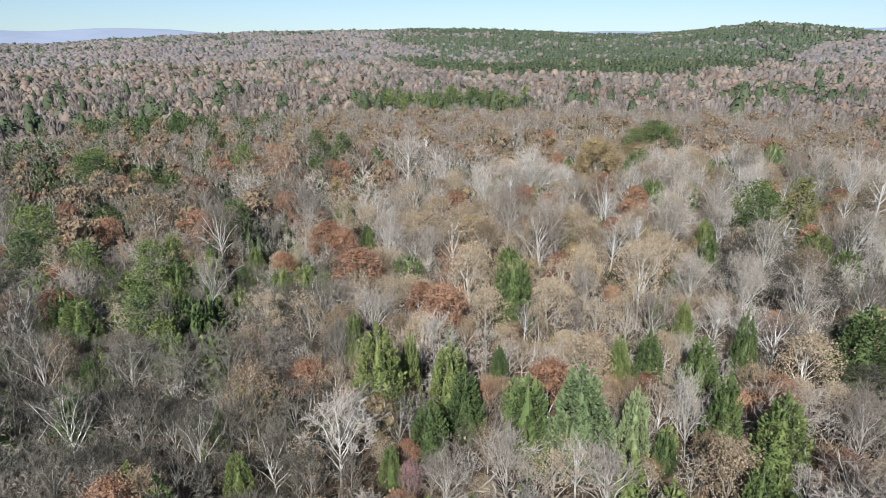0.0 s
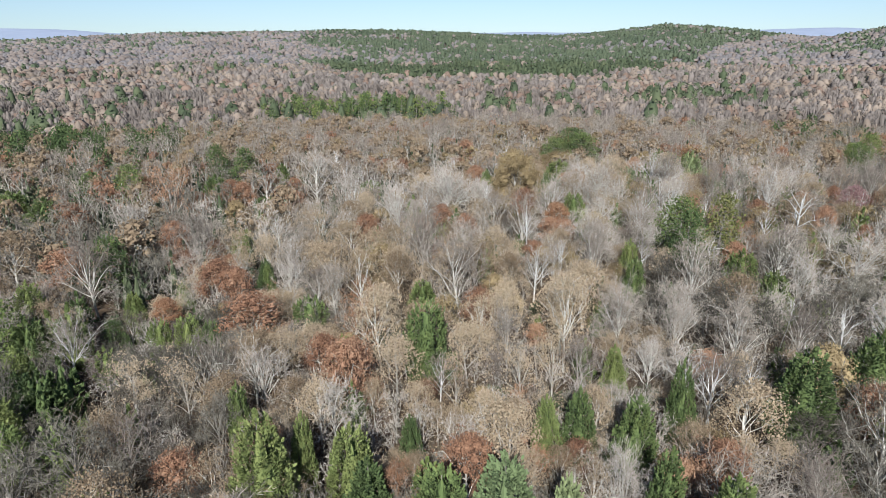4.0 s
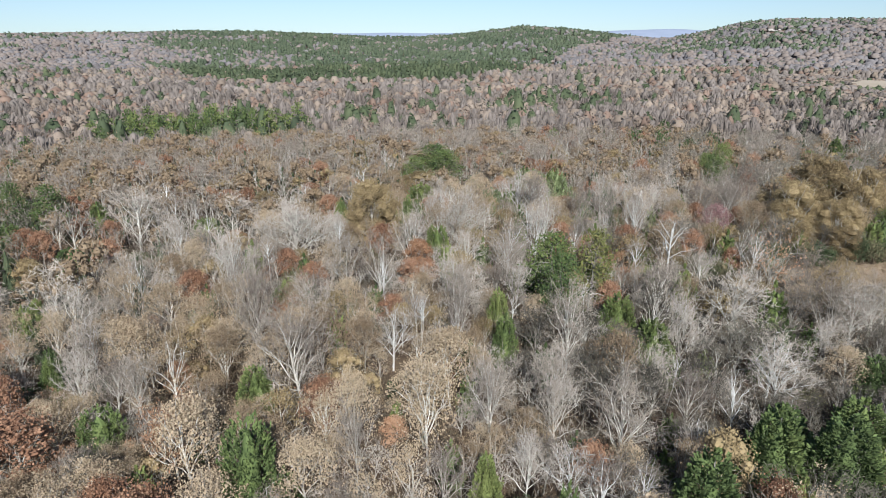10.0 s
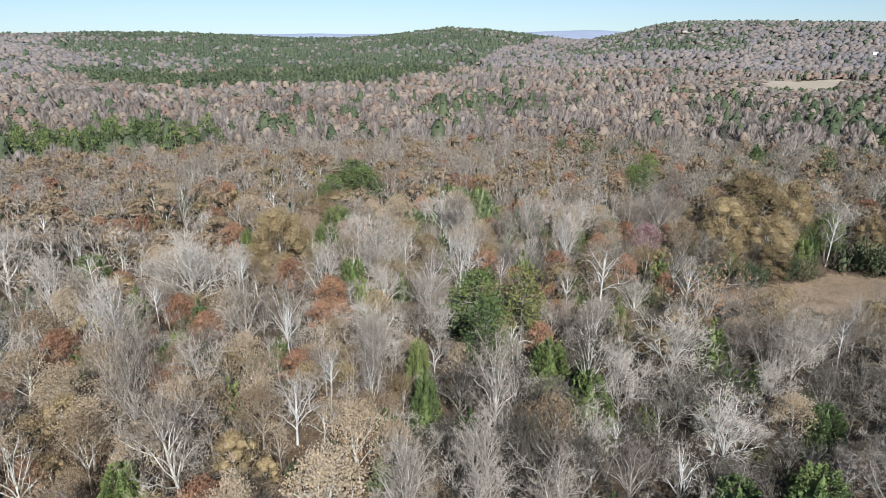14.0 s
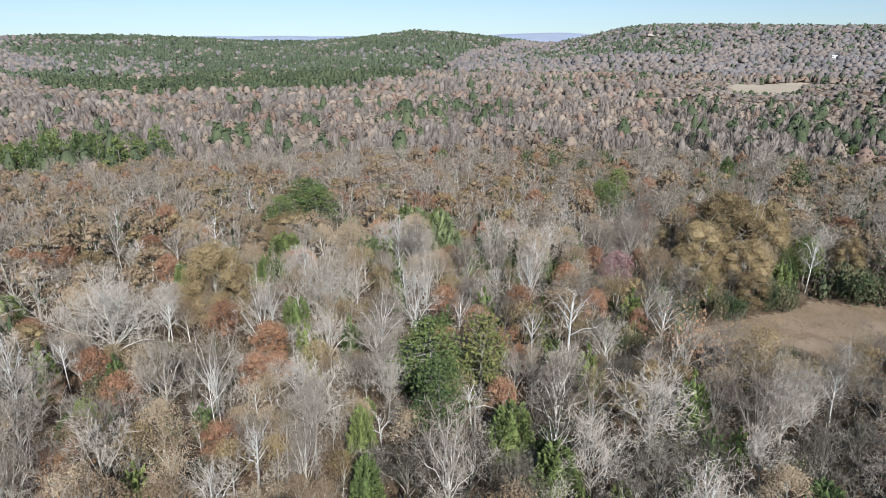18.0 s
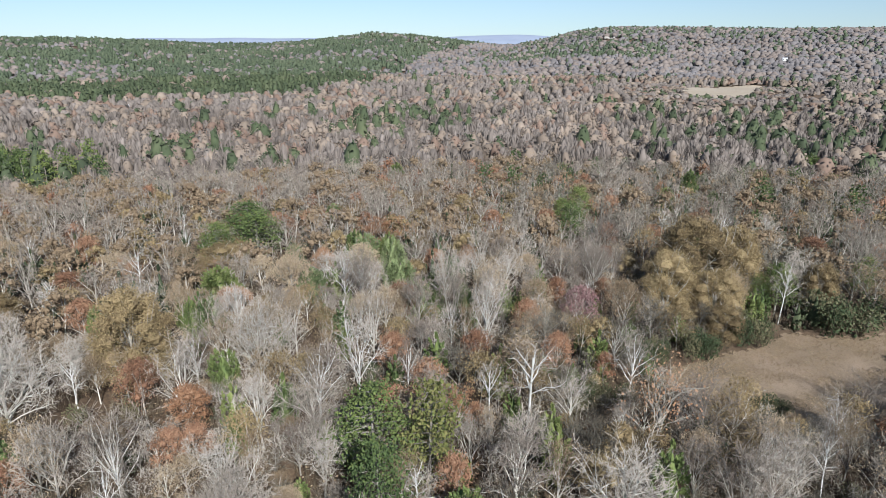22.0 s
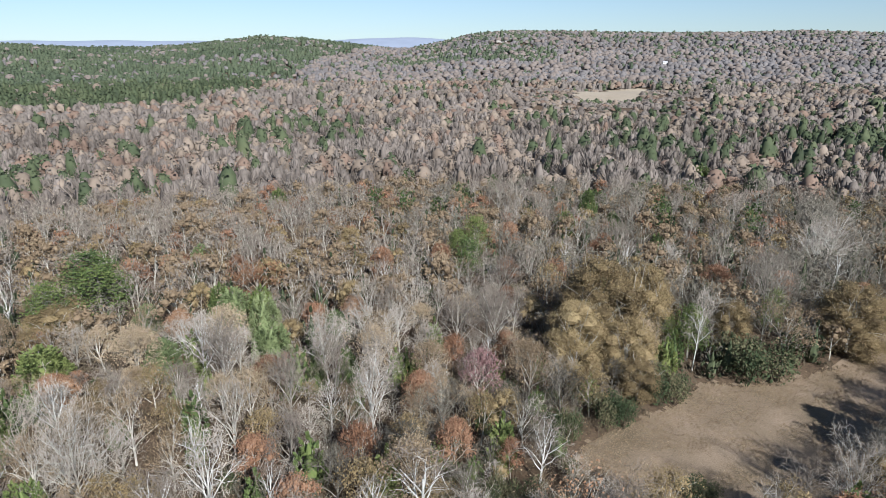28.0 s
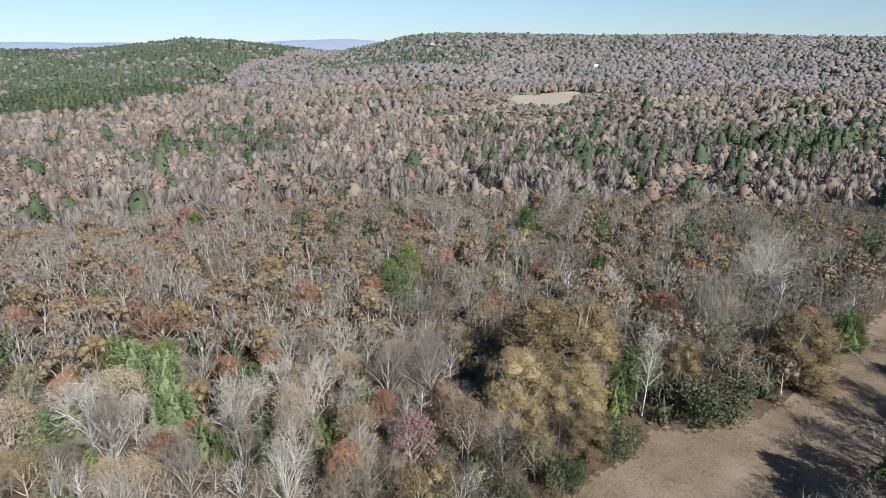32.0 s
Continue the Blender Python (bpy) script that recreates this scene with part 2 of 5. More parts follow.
# ---- tree shapes ----
def tube(v, f, pts, radii, n):
    """A tapering limb through the points; a last radius of nought closes it to a tip."""
    first, rings = len(v), []
    for i, p in enumerate(pts):
        way = (pts[min(i + 1, len(pts) - 1)] - pts[max(i - 1, 0)]).normalized()
        side = way.orthogonal().normalized()
        other = way.cross(side)
        if radii[i] <= 0:
            rings.append([len(v)] * n)
            v.append(tuple(p))
            continue
        ring = []
        for k in range(n):
            a = 2 * math.pi * k / n
            ring.append(len(v))
            v.append(tuple(p + (side * math.cos(a) + other * math.sin(a)) * radii[i]))
        rings.append(ring)
    for a, b in zip(rings, rings[1:]):
        for k in range(n):
            m = (k + 1) % n
            if b[0] == b[1]:
                f.append((a[k], a[m], b[0]))
            else:
                f.append((a[k], a[m], b[m], b[k]))


def leaf(v, f, p, way, size, rng, narrow=0.55):
    """A folded spray of foliage: two triangles that meet in a ridge."""
    side = way.cross(Vector((rng.gauss(0, 1), rng.gauss(0, 1), rng.gauss(0, 1)))).normalized()
    up, fold = side.cross(way), size * narrow * 0.2
    n = len(v)
    v += [tuple(p - way * size * 0.5), tuple(p + side * size * narrow * 0.5 - up * fold), tuple(p + way * size * 0.5), tuple(p - side * size * narrow * 0.5 - up * fold)]
    f += [(n, n + 1, n + 2), (n, n + 2, n + 3)]


def spray(v, f, p, way, face, size, narrow):
    """A flat spray that lies along way and looks towards face."""
    side = way.cross(face)
    side = side.normalized() if side.length > 1e-4 else way.orthogonal().normalized()
    n = len(v)
    v += [tuple(p - way * size * 0.5), tuple(p + side * size * narrow * 0.5), tuple(p + way * size * 0.5), tuple(p - side * size * narrow * 0.5)]
    f += [(n, n + 1, n + 2), (n, n + 2, n + 3)]


def scale_leaf(v, f, p, out, size, rng, narrow=0.8, stray=0.55):
    """A leaf of a shell of foliage: it lies over the crown, turned a little by chance."""
    face = (out + rand_dir(rng) * stray).normalized()
    way = face.cross(rand_dir(rng))
    way = way.normalized() if way.length > 1e-4 else face.orthogonal().normalized()
    spray(v, f, p, way, face, size, narrow)


def crooked(rng, a, b, bend, n, sag=0.0):
    """Points from a to b along a limb that wanders."""
    pts, off = [a.copy()], Vector((0, 0, 0))
    reach = (b - a).length
    for i in range(1, n + 1):
        u = i / n
        off = off * 0.75 + rand_dir(rng) * reach * bend
        pts.append(a.lerp(b, u) + off * (1 - 0.45 * u) + Vector((0, 0, sag * reach * math.sin(math.pi * u))))
    return pts


def along(pts, u):
    k = min(len(pts) - 2, int(u * (len(pts) - 1)))
    return pts[k].lerp(pts[k + 1], u * (len(pts) - 1) - k)


def rand_dir(rng, up=0.0):
    d = Vector((rng.gauss(0, 1), rng.gauss(0, 1), rng.gauss(0, 1) + up))
    return d.normalized()


def skeleton(seed, h, r, limbs, subs, twigs, tips, low=0.18, fork=0.62, thick=0.0125, centre=0.60, fine=0.024, bend=0.07):
    """Trunk, crooked limbs and twigs filling an egg-shaped crown of radius r; returns lists for trunk, limbs, twigs, and the twig ends."""
    rng = random.Random(seed)
    tv, tf, lv, lf, wv, wf, ends = [], [], [], [], [], [], []
    lean = Vector((rng.uniform(-1, 1), rng.uniform(-1, 1), 0)) * 0.06 * h
    spine = [Vector((0, 0, -0.3)), Vector((0, 0, h * 0.16)) + lean * 0.4, Vector((0, 0, h * 0.40)) + lean, Vector((0, 0, h * fork)) + lean * 1.5]
    base = h * thick
    tube(tv, tf, spine, [base * 1.25, base, base * 0.78, base * 0.5], 6)
    mid_z, half = h * centre, h * (1 - centre)
    for i in range(limbs):
        s = (i + rng.random()) / limbs
        a = i * 2.4 + rng.uniform(-0.6, 0.6)
        tilt = radians(-28 + 112 * s ** 0.85)
        k = rng.uniform(0.62, 1.0)
        end = Vector((r * math.cos(tilt) * math.cos(a), r * math.cos(tilt) * math.sin(a), half * math.sin(tilt))) * k + Vector((0, 0, mid_z)) + lean
        z = min(h * fork * (low + (1 - low) * (0.15 + 0.85 * s) * rng.uniform(0.7, 1)), end.z - 0.03 * h)
        z = max(z, h * 0.10)
        u = (z - spine[1].z) / (spine[3].z - spine[1].z)
        root = spine[1].lerp(spine[3], max(0.0, min(1.0, u)))
        root.z = z
        limb = crooked(rng, root, end, bend, 4, 0.06)
        reach = (limb[-1] - root).length
        r1 = base * (0.60 - 0.18 * s)
        tube(tv, tf, limb, [r1, r1 * 0.80, r1 * 0.62, r1 * 0.44, r1 * 0.22], 4)
        for j in range(subs):
            u = 0.22 + 0.78 * (j + rng.random()) / subs
            p = along(limb, min(0.999, u))
            d = ((end - root).normalized() * 0.75 + rand_dir(rng, 0.45)).normalized()
            ln = reach * rng.uniform(0.24, 0.48)
            bough = crooked(rng, p, p + d * ln, bend * 1.3, 3)
            q = bough[-1]
            tube(lv, lf, bough, [r1 * 0.40, r1 * 0.31, r1 * 0.22, r1 * 0.10], 3)
            for k2 in range(twigs):
                p2 = along(bough, rng.uniform(0.15, 0.999))
                d2 = (d * 0.7 + rand_dir(rng, 0.45)).normalized()
                l2 = ln * rng.uniform(0.4, 0.8)
                q2 = p2 + d2 * l2
                tube(wv, wf, [p2, q2], [max(fine * 0.8, r1 * 0.14), 0], 3)
                ends.append(q2)
                for k3 in range(tips):
                    p3 = p2.lerp(q2, rng.uniform(0.2, 0.95))
                    q3 = p3 + (d2 + rand_dir(rng, 0.3)).normalized() * l2 * rng.uniform(0.45, 0.85)
                    leaf(wv, wf, p3.lerp(q3, 0.5), (q3 - p3).normalized(), (q3 - p3).length * 1.15, rng, min(0.5, fine * 1.9 / max(0.2, (q3 - p3).length)))
    return (tv, tf), (lv, lf), (wv, wf), ends


def ball(v, f, c, q, rng, sides=6):
    """A lumpy closed bag of shade inside a lobe of leaves."""
    b = len(v)
    rings = ((-0.75, 0.6), (0.0, 1.0), (0.7, 0.7))
    for z, w in rings:
        for k in range(sides):
            a = 2 * math.pi * k / sides
            e = rng.uniform(0.8, 1.1) * q
            v.append((c.x + e * w * math.cos(a), c.y + e * w * math.sin(a), c.z + e * z * 0.85))
    v += [(c.x, c.y, c.z - q * 0.8), (c.x, c.y, c.z + q * 0.9)]
    for i in range(2):
        for k in range(sides):
            m = (k + 1) % sides
            f.append((b + i * sides + k, b + i * sides + m, b + (i + 1) * sides + m, b + (i + 1) * sides + k))
    for k in range(sides):
        m = (k + 1) % sides
        f += [(b + m, b + k, b + 3 * sides), (b + 2 * sides + k, b + 2 * sides + m, b + 3 * sides + 1)]


def domes(seed, h, r, count, each, size, foot=0.12, small=0.30, large=0.42, full=False, heart=0.0):
    """Leafy crown of rounded lobes with gaps between them."""
    rng = random.Random(seed)
    v, f = [], []
    for i in range(count):
        s = (i + 0.5) / count
        a = i * 2.4 + rng.uniform(-0.3, 0.3)
        tilt = radians(-35 + 125 * s ** 0.8)
        q = r * rng.uniform(small, large)
        mid = h * (foot + (1 - foot) * 0.5)
        c = Vector(((r - q) * math.cos(tilt) * math.cos(a), (r - q) * math.cos(tilt) * math.sin(a), mid + (h - mid - q * 0.8) * math.sin(tilt)))
        if full:                                   # clothed down to the ground
            ring = (r - q) * math.sqrt(max(0.0, 1 - max(0.0, (s - 0.45) / 0.55) ** 2)) * rng.uniform(0.75, 1)
            c = Vector((ring * math.cos(a), ring * math.sin(a), h * (0.06 + 0.86 * s)))
        if heart:
            ball(v, f, c, q * heart, rng)
        for _ in range(each):
            d = rand_dir(rng, 0.35)
            out = (d + Vector((c.x, c.y, 0)) / r * 0.4).normalized()
            lump = 1 + 0.3 * noise.noise(out * 3.1 + Vector((seed, i, 0)))
            p = c + Vector((out.x * q, out.y * q, out.z * q * 0.85)) * rng.uniform(0.62, 1.12) * lump
            scale_leaf(v, f, p, out, size * rng.uniform(0.6, 1.35), rng, 0.8, 1.1)
    return v, f


def fuzz(seed, h, r, count, size, wide, centre=0.58, lobes=9):
    """Fine twigs standing out of a rounded, lobed crown."""
    rng = random.Random(seed + 500)
    v, f = [], []
    stray = 0.55 if lobes < 8 else 0.42
    tops = [rand_dir(rng, 0.6) for _ in range(lobes)]
    for _ in range(count):
        t = rng.choice(tops)
        d = (t + rand_dir(rng) * stray).normalized()
        k = rng.uniform(0.70, 1.0) * (0.75 + 0.25 * t.dot(d))
        p = Vector((d.x * r * k, d.y * r * k, h * centre + d.z * h * (1 - centre) * k))
        leaf(v, f, p, (d * 0.7 + rand_dir(rng, 0.2)).normalized(), size * rng.uniform(0.6, 1.3), rng, wide / size)
    return v, f


def foliage(seed, ends, each, spread, size):
    rng = random.Random(seed)
    v, f = [], []
    for e in ends:
        for _ in range(each):
            p = e + Vector((rng.gauss(0, 1), rng.gauss(0, 1), rng.gauss(0, 0.7))) * spread
            leaf(v, f, p, rand_dir(rng, 0.3), size * rng.uniform(0.6, 1.3), rng, 0.75)
    return v, f


def cone_crown(seed, h, r, count, size, shape):
    """Dense evergreen crown of upswept plumes round a solid heart. shape 0: cone, 1: egg."""
    rng = random.Random(seed)
    lobes = [(rng.uniform(0, 6.28), rng.randint(2, 6), rng.uniform(0.5, 3)) for _ in range(5)]

    def radius(s, a):
        cone = (1 - s) ** 0.85 * min(1.0, 0.6 + 1.9 * s)
        egg = math.sqrt(max(0.0, 1 - (2 * s - 1) ** 2)) ** (0.9 if s > 0.4 else 0.75)
        w = 1 + 0.09 * sum(math.sin(a * n + q + s * 7 * k) for q, n, k in lobes) * 0.6
        return r * ((1 - shape ** 1.3) * cone * 1.2 + shape ** 1.3 * egg) * w

    v, f = [], []
    n, m = (9, 10) if count > 300 else (6, 6)
    foot = 0.04 * h
    for i in range(m + 1):
        s = i / m
        for j in range(n):
            a = 2 * math.pi * j / n
            q = radius(s, a) * 0.56 * rng.uniform(0.85, 1.1) * (1 - 0.6 * s) + 0.02
            v.append((q * math.cos(a), q * math.sin(a), foot + (h - foot) * 0.84 * s))
    for i in range(m):
        for j in range(n):
            k = (j + 1) % n
            f.append((i * n + j, i * n + k, (i + 1) * n + k, (i + 1) * n + j))
    plumes = max(18, count // 22)
    each = count // plumes
    for i in range(plumes):
        t = (i + rng.random()) / plumes
        s = (0.6 * t + 0.4 * (1 - math.sqrt(1 - t))) * 0.95
        a = i * 2.39996 + rng.uniform(-0.3, 0.3)
        q = radius(s, a) * rng.uniform(0.66, 0.88)
        base = Vector((q * math.cos(a), q * math.sin(a), foot + (h - foot) * s * 0.97))
        out = Vector((math.cos(a), math.sin(a), 0.25)).normalized()
        axis = (Vector((math.cos(a) * 0.42, math.sin(a) * 0.42, 1.0)) + rand_dir(rng) * 0.2).normalized()
        long = h * rng.uniform(0.075, 0.12)
        wide = r * rng.uniform(0.17, 0.25) * (1 - 0.6 * s)
        if i >= plumes - 4 and shape < 0.8:                        # the leader
            base, axis, long, wide = Vector((0, 0, h * 0.92)), (Vector((0, 0, 1)) + rand_dir(rng) * 0.1).normalized(), h * 0.10, r * 0.10
        for _ in range(each):
            u = rng.random() ** 1.2
            d = (rand_dir(rng) + out * 0.7).normalized()
            d = (d - axis * d.dot(axis)).normalized()
            p = base + axis * long * (u - 0.25) + d * wide * (1.02 - u) ** 0.6 * rng.uniform(0.5, 1.0)
            way = (axis + d * 0.55 + rand_dir(rng) * 0.35).normalized()
            spray(v, f, p, way, (d * 0.8 + out * 0.4 + rand_dir(rng) * 0.4).normalized(), size * rng.uniform(0.6, 1.3), 0.55)
    return v, f


def tuft_crown(seed, h, r, tufts, each, size, low=0.35):
    """Open pine crown: needle tufts in tiers along the boughs; also returns the boughs."""
    rng = random.Random(seed)
    v, f, bv, bf = [], [], [], []
    for i in range(tufts):
        s = (i + rng.random()) / tufts
        z = h * (low + (0.98 - low) * s)
        a = i * 2.4 + rng.uniform(-0.4, 0.4)
        q = r * (math.sqrt(max(0.02, 1 - s ** 1.7)) * rng.uniform(0.45, 0.95))
        c = Vector((q * math.cos(a), q * math.sin(a), z))
        tube(bv, bf, [Vector((0, 0, z - 0.12 * q - 0.2)), c], [0.06, 0.02], 3)
        for _ in range(each):
            p = c + Vector((rng.gauss(0, 0.34), rng.gauss(0, 0.34), rng.gauss(0, 0.16))) * r * 0.5
            leaf(v, f, p, rand_dir(rng, 0.7), size * rng.uniform(0.7, 1.3), rng, 0.6)
    return v, f, bv, bf


# ---- prototypes: a list of (part name, mesh, part label) with the height and radius they were built at ----
def join(*lists):
    v, f = [], []
    for pv, pf in lists:
        n = len(v)
        v += pv
        f += [tuple(i + n for i in q) for q in pf]
    return v, f


def bare_kind(seed, h, r, limb_mat, limbs=12, subs=6, twigs=4, tips=2, twig_mat=None, **how):
    t, l, w, _ = skeleton(seed, h, r, limbs, subs, twigs, tips, **how)
    w = join(w, fuzz(seed, h, r, 240, 0.9, how.get("fine", 0.024) * 2.2, how.get("centre", 0.58)))
    crown = mesh_of("crown", *join(l, w), limb_mat)
    crown.materials.append(twig_mat or M_TWIG)
    which = np.zeros(len(crown.polygons), np.int32)
    which[len(l[1]):] = 1
    crown.polygons.foreach_set("material_index", which)
    return [("trunk", mesh_of("trunk", *t, limb_mat), "pale trunk and limbs"), ("crown", crown, "fine leafless twigs")], h, r


def leafy_kind(seed, h, r, mat, each, size, limbs=9, subs=5, twigs=3, spread=0.32, lobes=0, per=0, small=0.30, large=0.42, full=False, heart=0.0, **how):
    t, l, w, ends = skeleton(seed, h, r, limbs, subs, twigs, 0, **how)
    leaves = [foliage(seed, ends, each, spread, size)] if each else []
    if lobes:
        leaves.append(domes(seed, h, r, lobes, per, size, 0.12, small, large, full, heart))
    return [("trunk", mesh_of("trunk", *join(t, l), M_LIMB), "pale trunk and limbs"), ("crown", mesh_of("crown", *join(*leaves), mat), "dry autumn leaves")], h, r


def straight_trunk(seed, h, foot, mat):
    rng = random.Random(seed)
    v, f = [], []
    tube(v, f, [Vector((0, 0, -0.3)), Vector((rng.uniform(-0.1, 0.1), rng.uniform(-0.1, 0.1), h * 0.5)), Vector((0, 0, h * 0.93))], [foot, foot * 0.7, foot * 0.15], 6)
    return mesh_of("trunk", v, f, mat)


def cedar_kind(seed, h, r, shape, count=900, size=0.42, mat=None):
    return [("trunk", straight_trunk(seed, h, 0.16, M_BARK), "brown trunk"), ("crown", mesh_of("crown", *cone_crown(seed, h, r, count, size, shape), mat or M_CEDAR), "dense green foliage")], h, r


def pine_kind(seed, h, r, mat, tufts=46, each=22, size=0.5, low=0.3):
    v, f, bv, bf = tuft_crown(seed, h, r, tufts, each, size, low)
    return [("trunk", straight_trunk(seed, h, 0.2, M_BARK), "brown trunk"), ("limb_frame", mesh_of("limb_frame", bv, bf, M_BARK), ""), ("crown", mesh_of("crown", v, f, mat), "tufted needles")], h, r


def shrub_kind(seed, h, r, mat, count=520):
    rng = random.Random(seed)
    v, f, sv, sf = [], [], [], []
    for _ in range(9):
        d = rand_dir(rng, 1.2)
        d.z = abs(d.z)
        tube(sv, sf, [Vector((0, 0, -0.1)), Vector((d.x * r * 0.5, d.y * r * 0.5, h * 0.5)), Vector((d.x * r, d.y * r, h * (0.5 + 0.45 * d.z)))], [0.05, 0.035, 0.012], 3)
    for _ in range(count):
        d = rand_dir(rng, 0.35)
        k = rng.random() ** 0.4
        bulge = 1 + 0.18 * math.sin(5 * math.atan2(d.y, d.x) + seed) * math.cos(4 * d.z)
        leaf(v, f, Vector((d.x * r * k * bulge, d.y * r * k * bulge, max(0.05, h * (0.48 + 0.5 * d.z * k)))), rand_dir(rng, 0.4), 0.36 * rng.uniform(0.6, 1.3), rng, 0.7)
    return [("stem", mesh_of("stem", sv, sf, M_BRUSH), ""), ("crown", mesh_of("crown", v, f, mat), "")], h, r


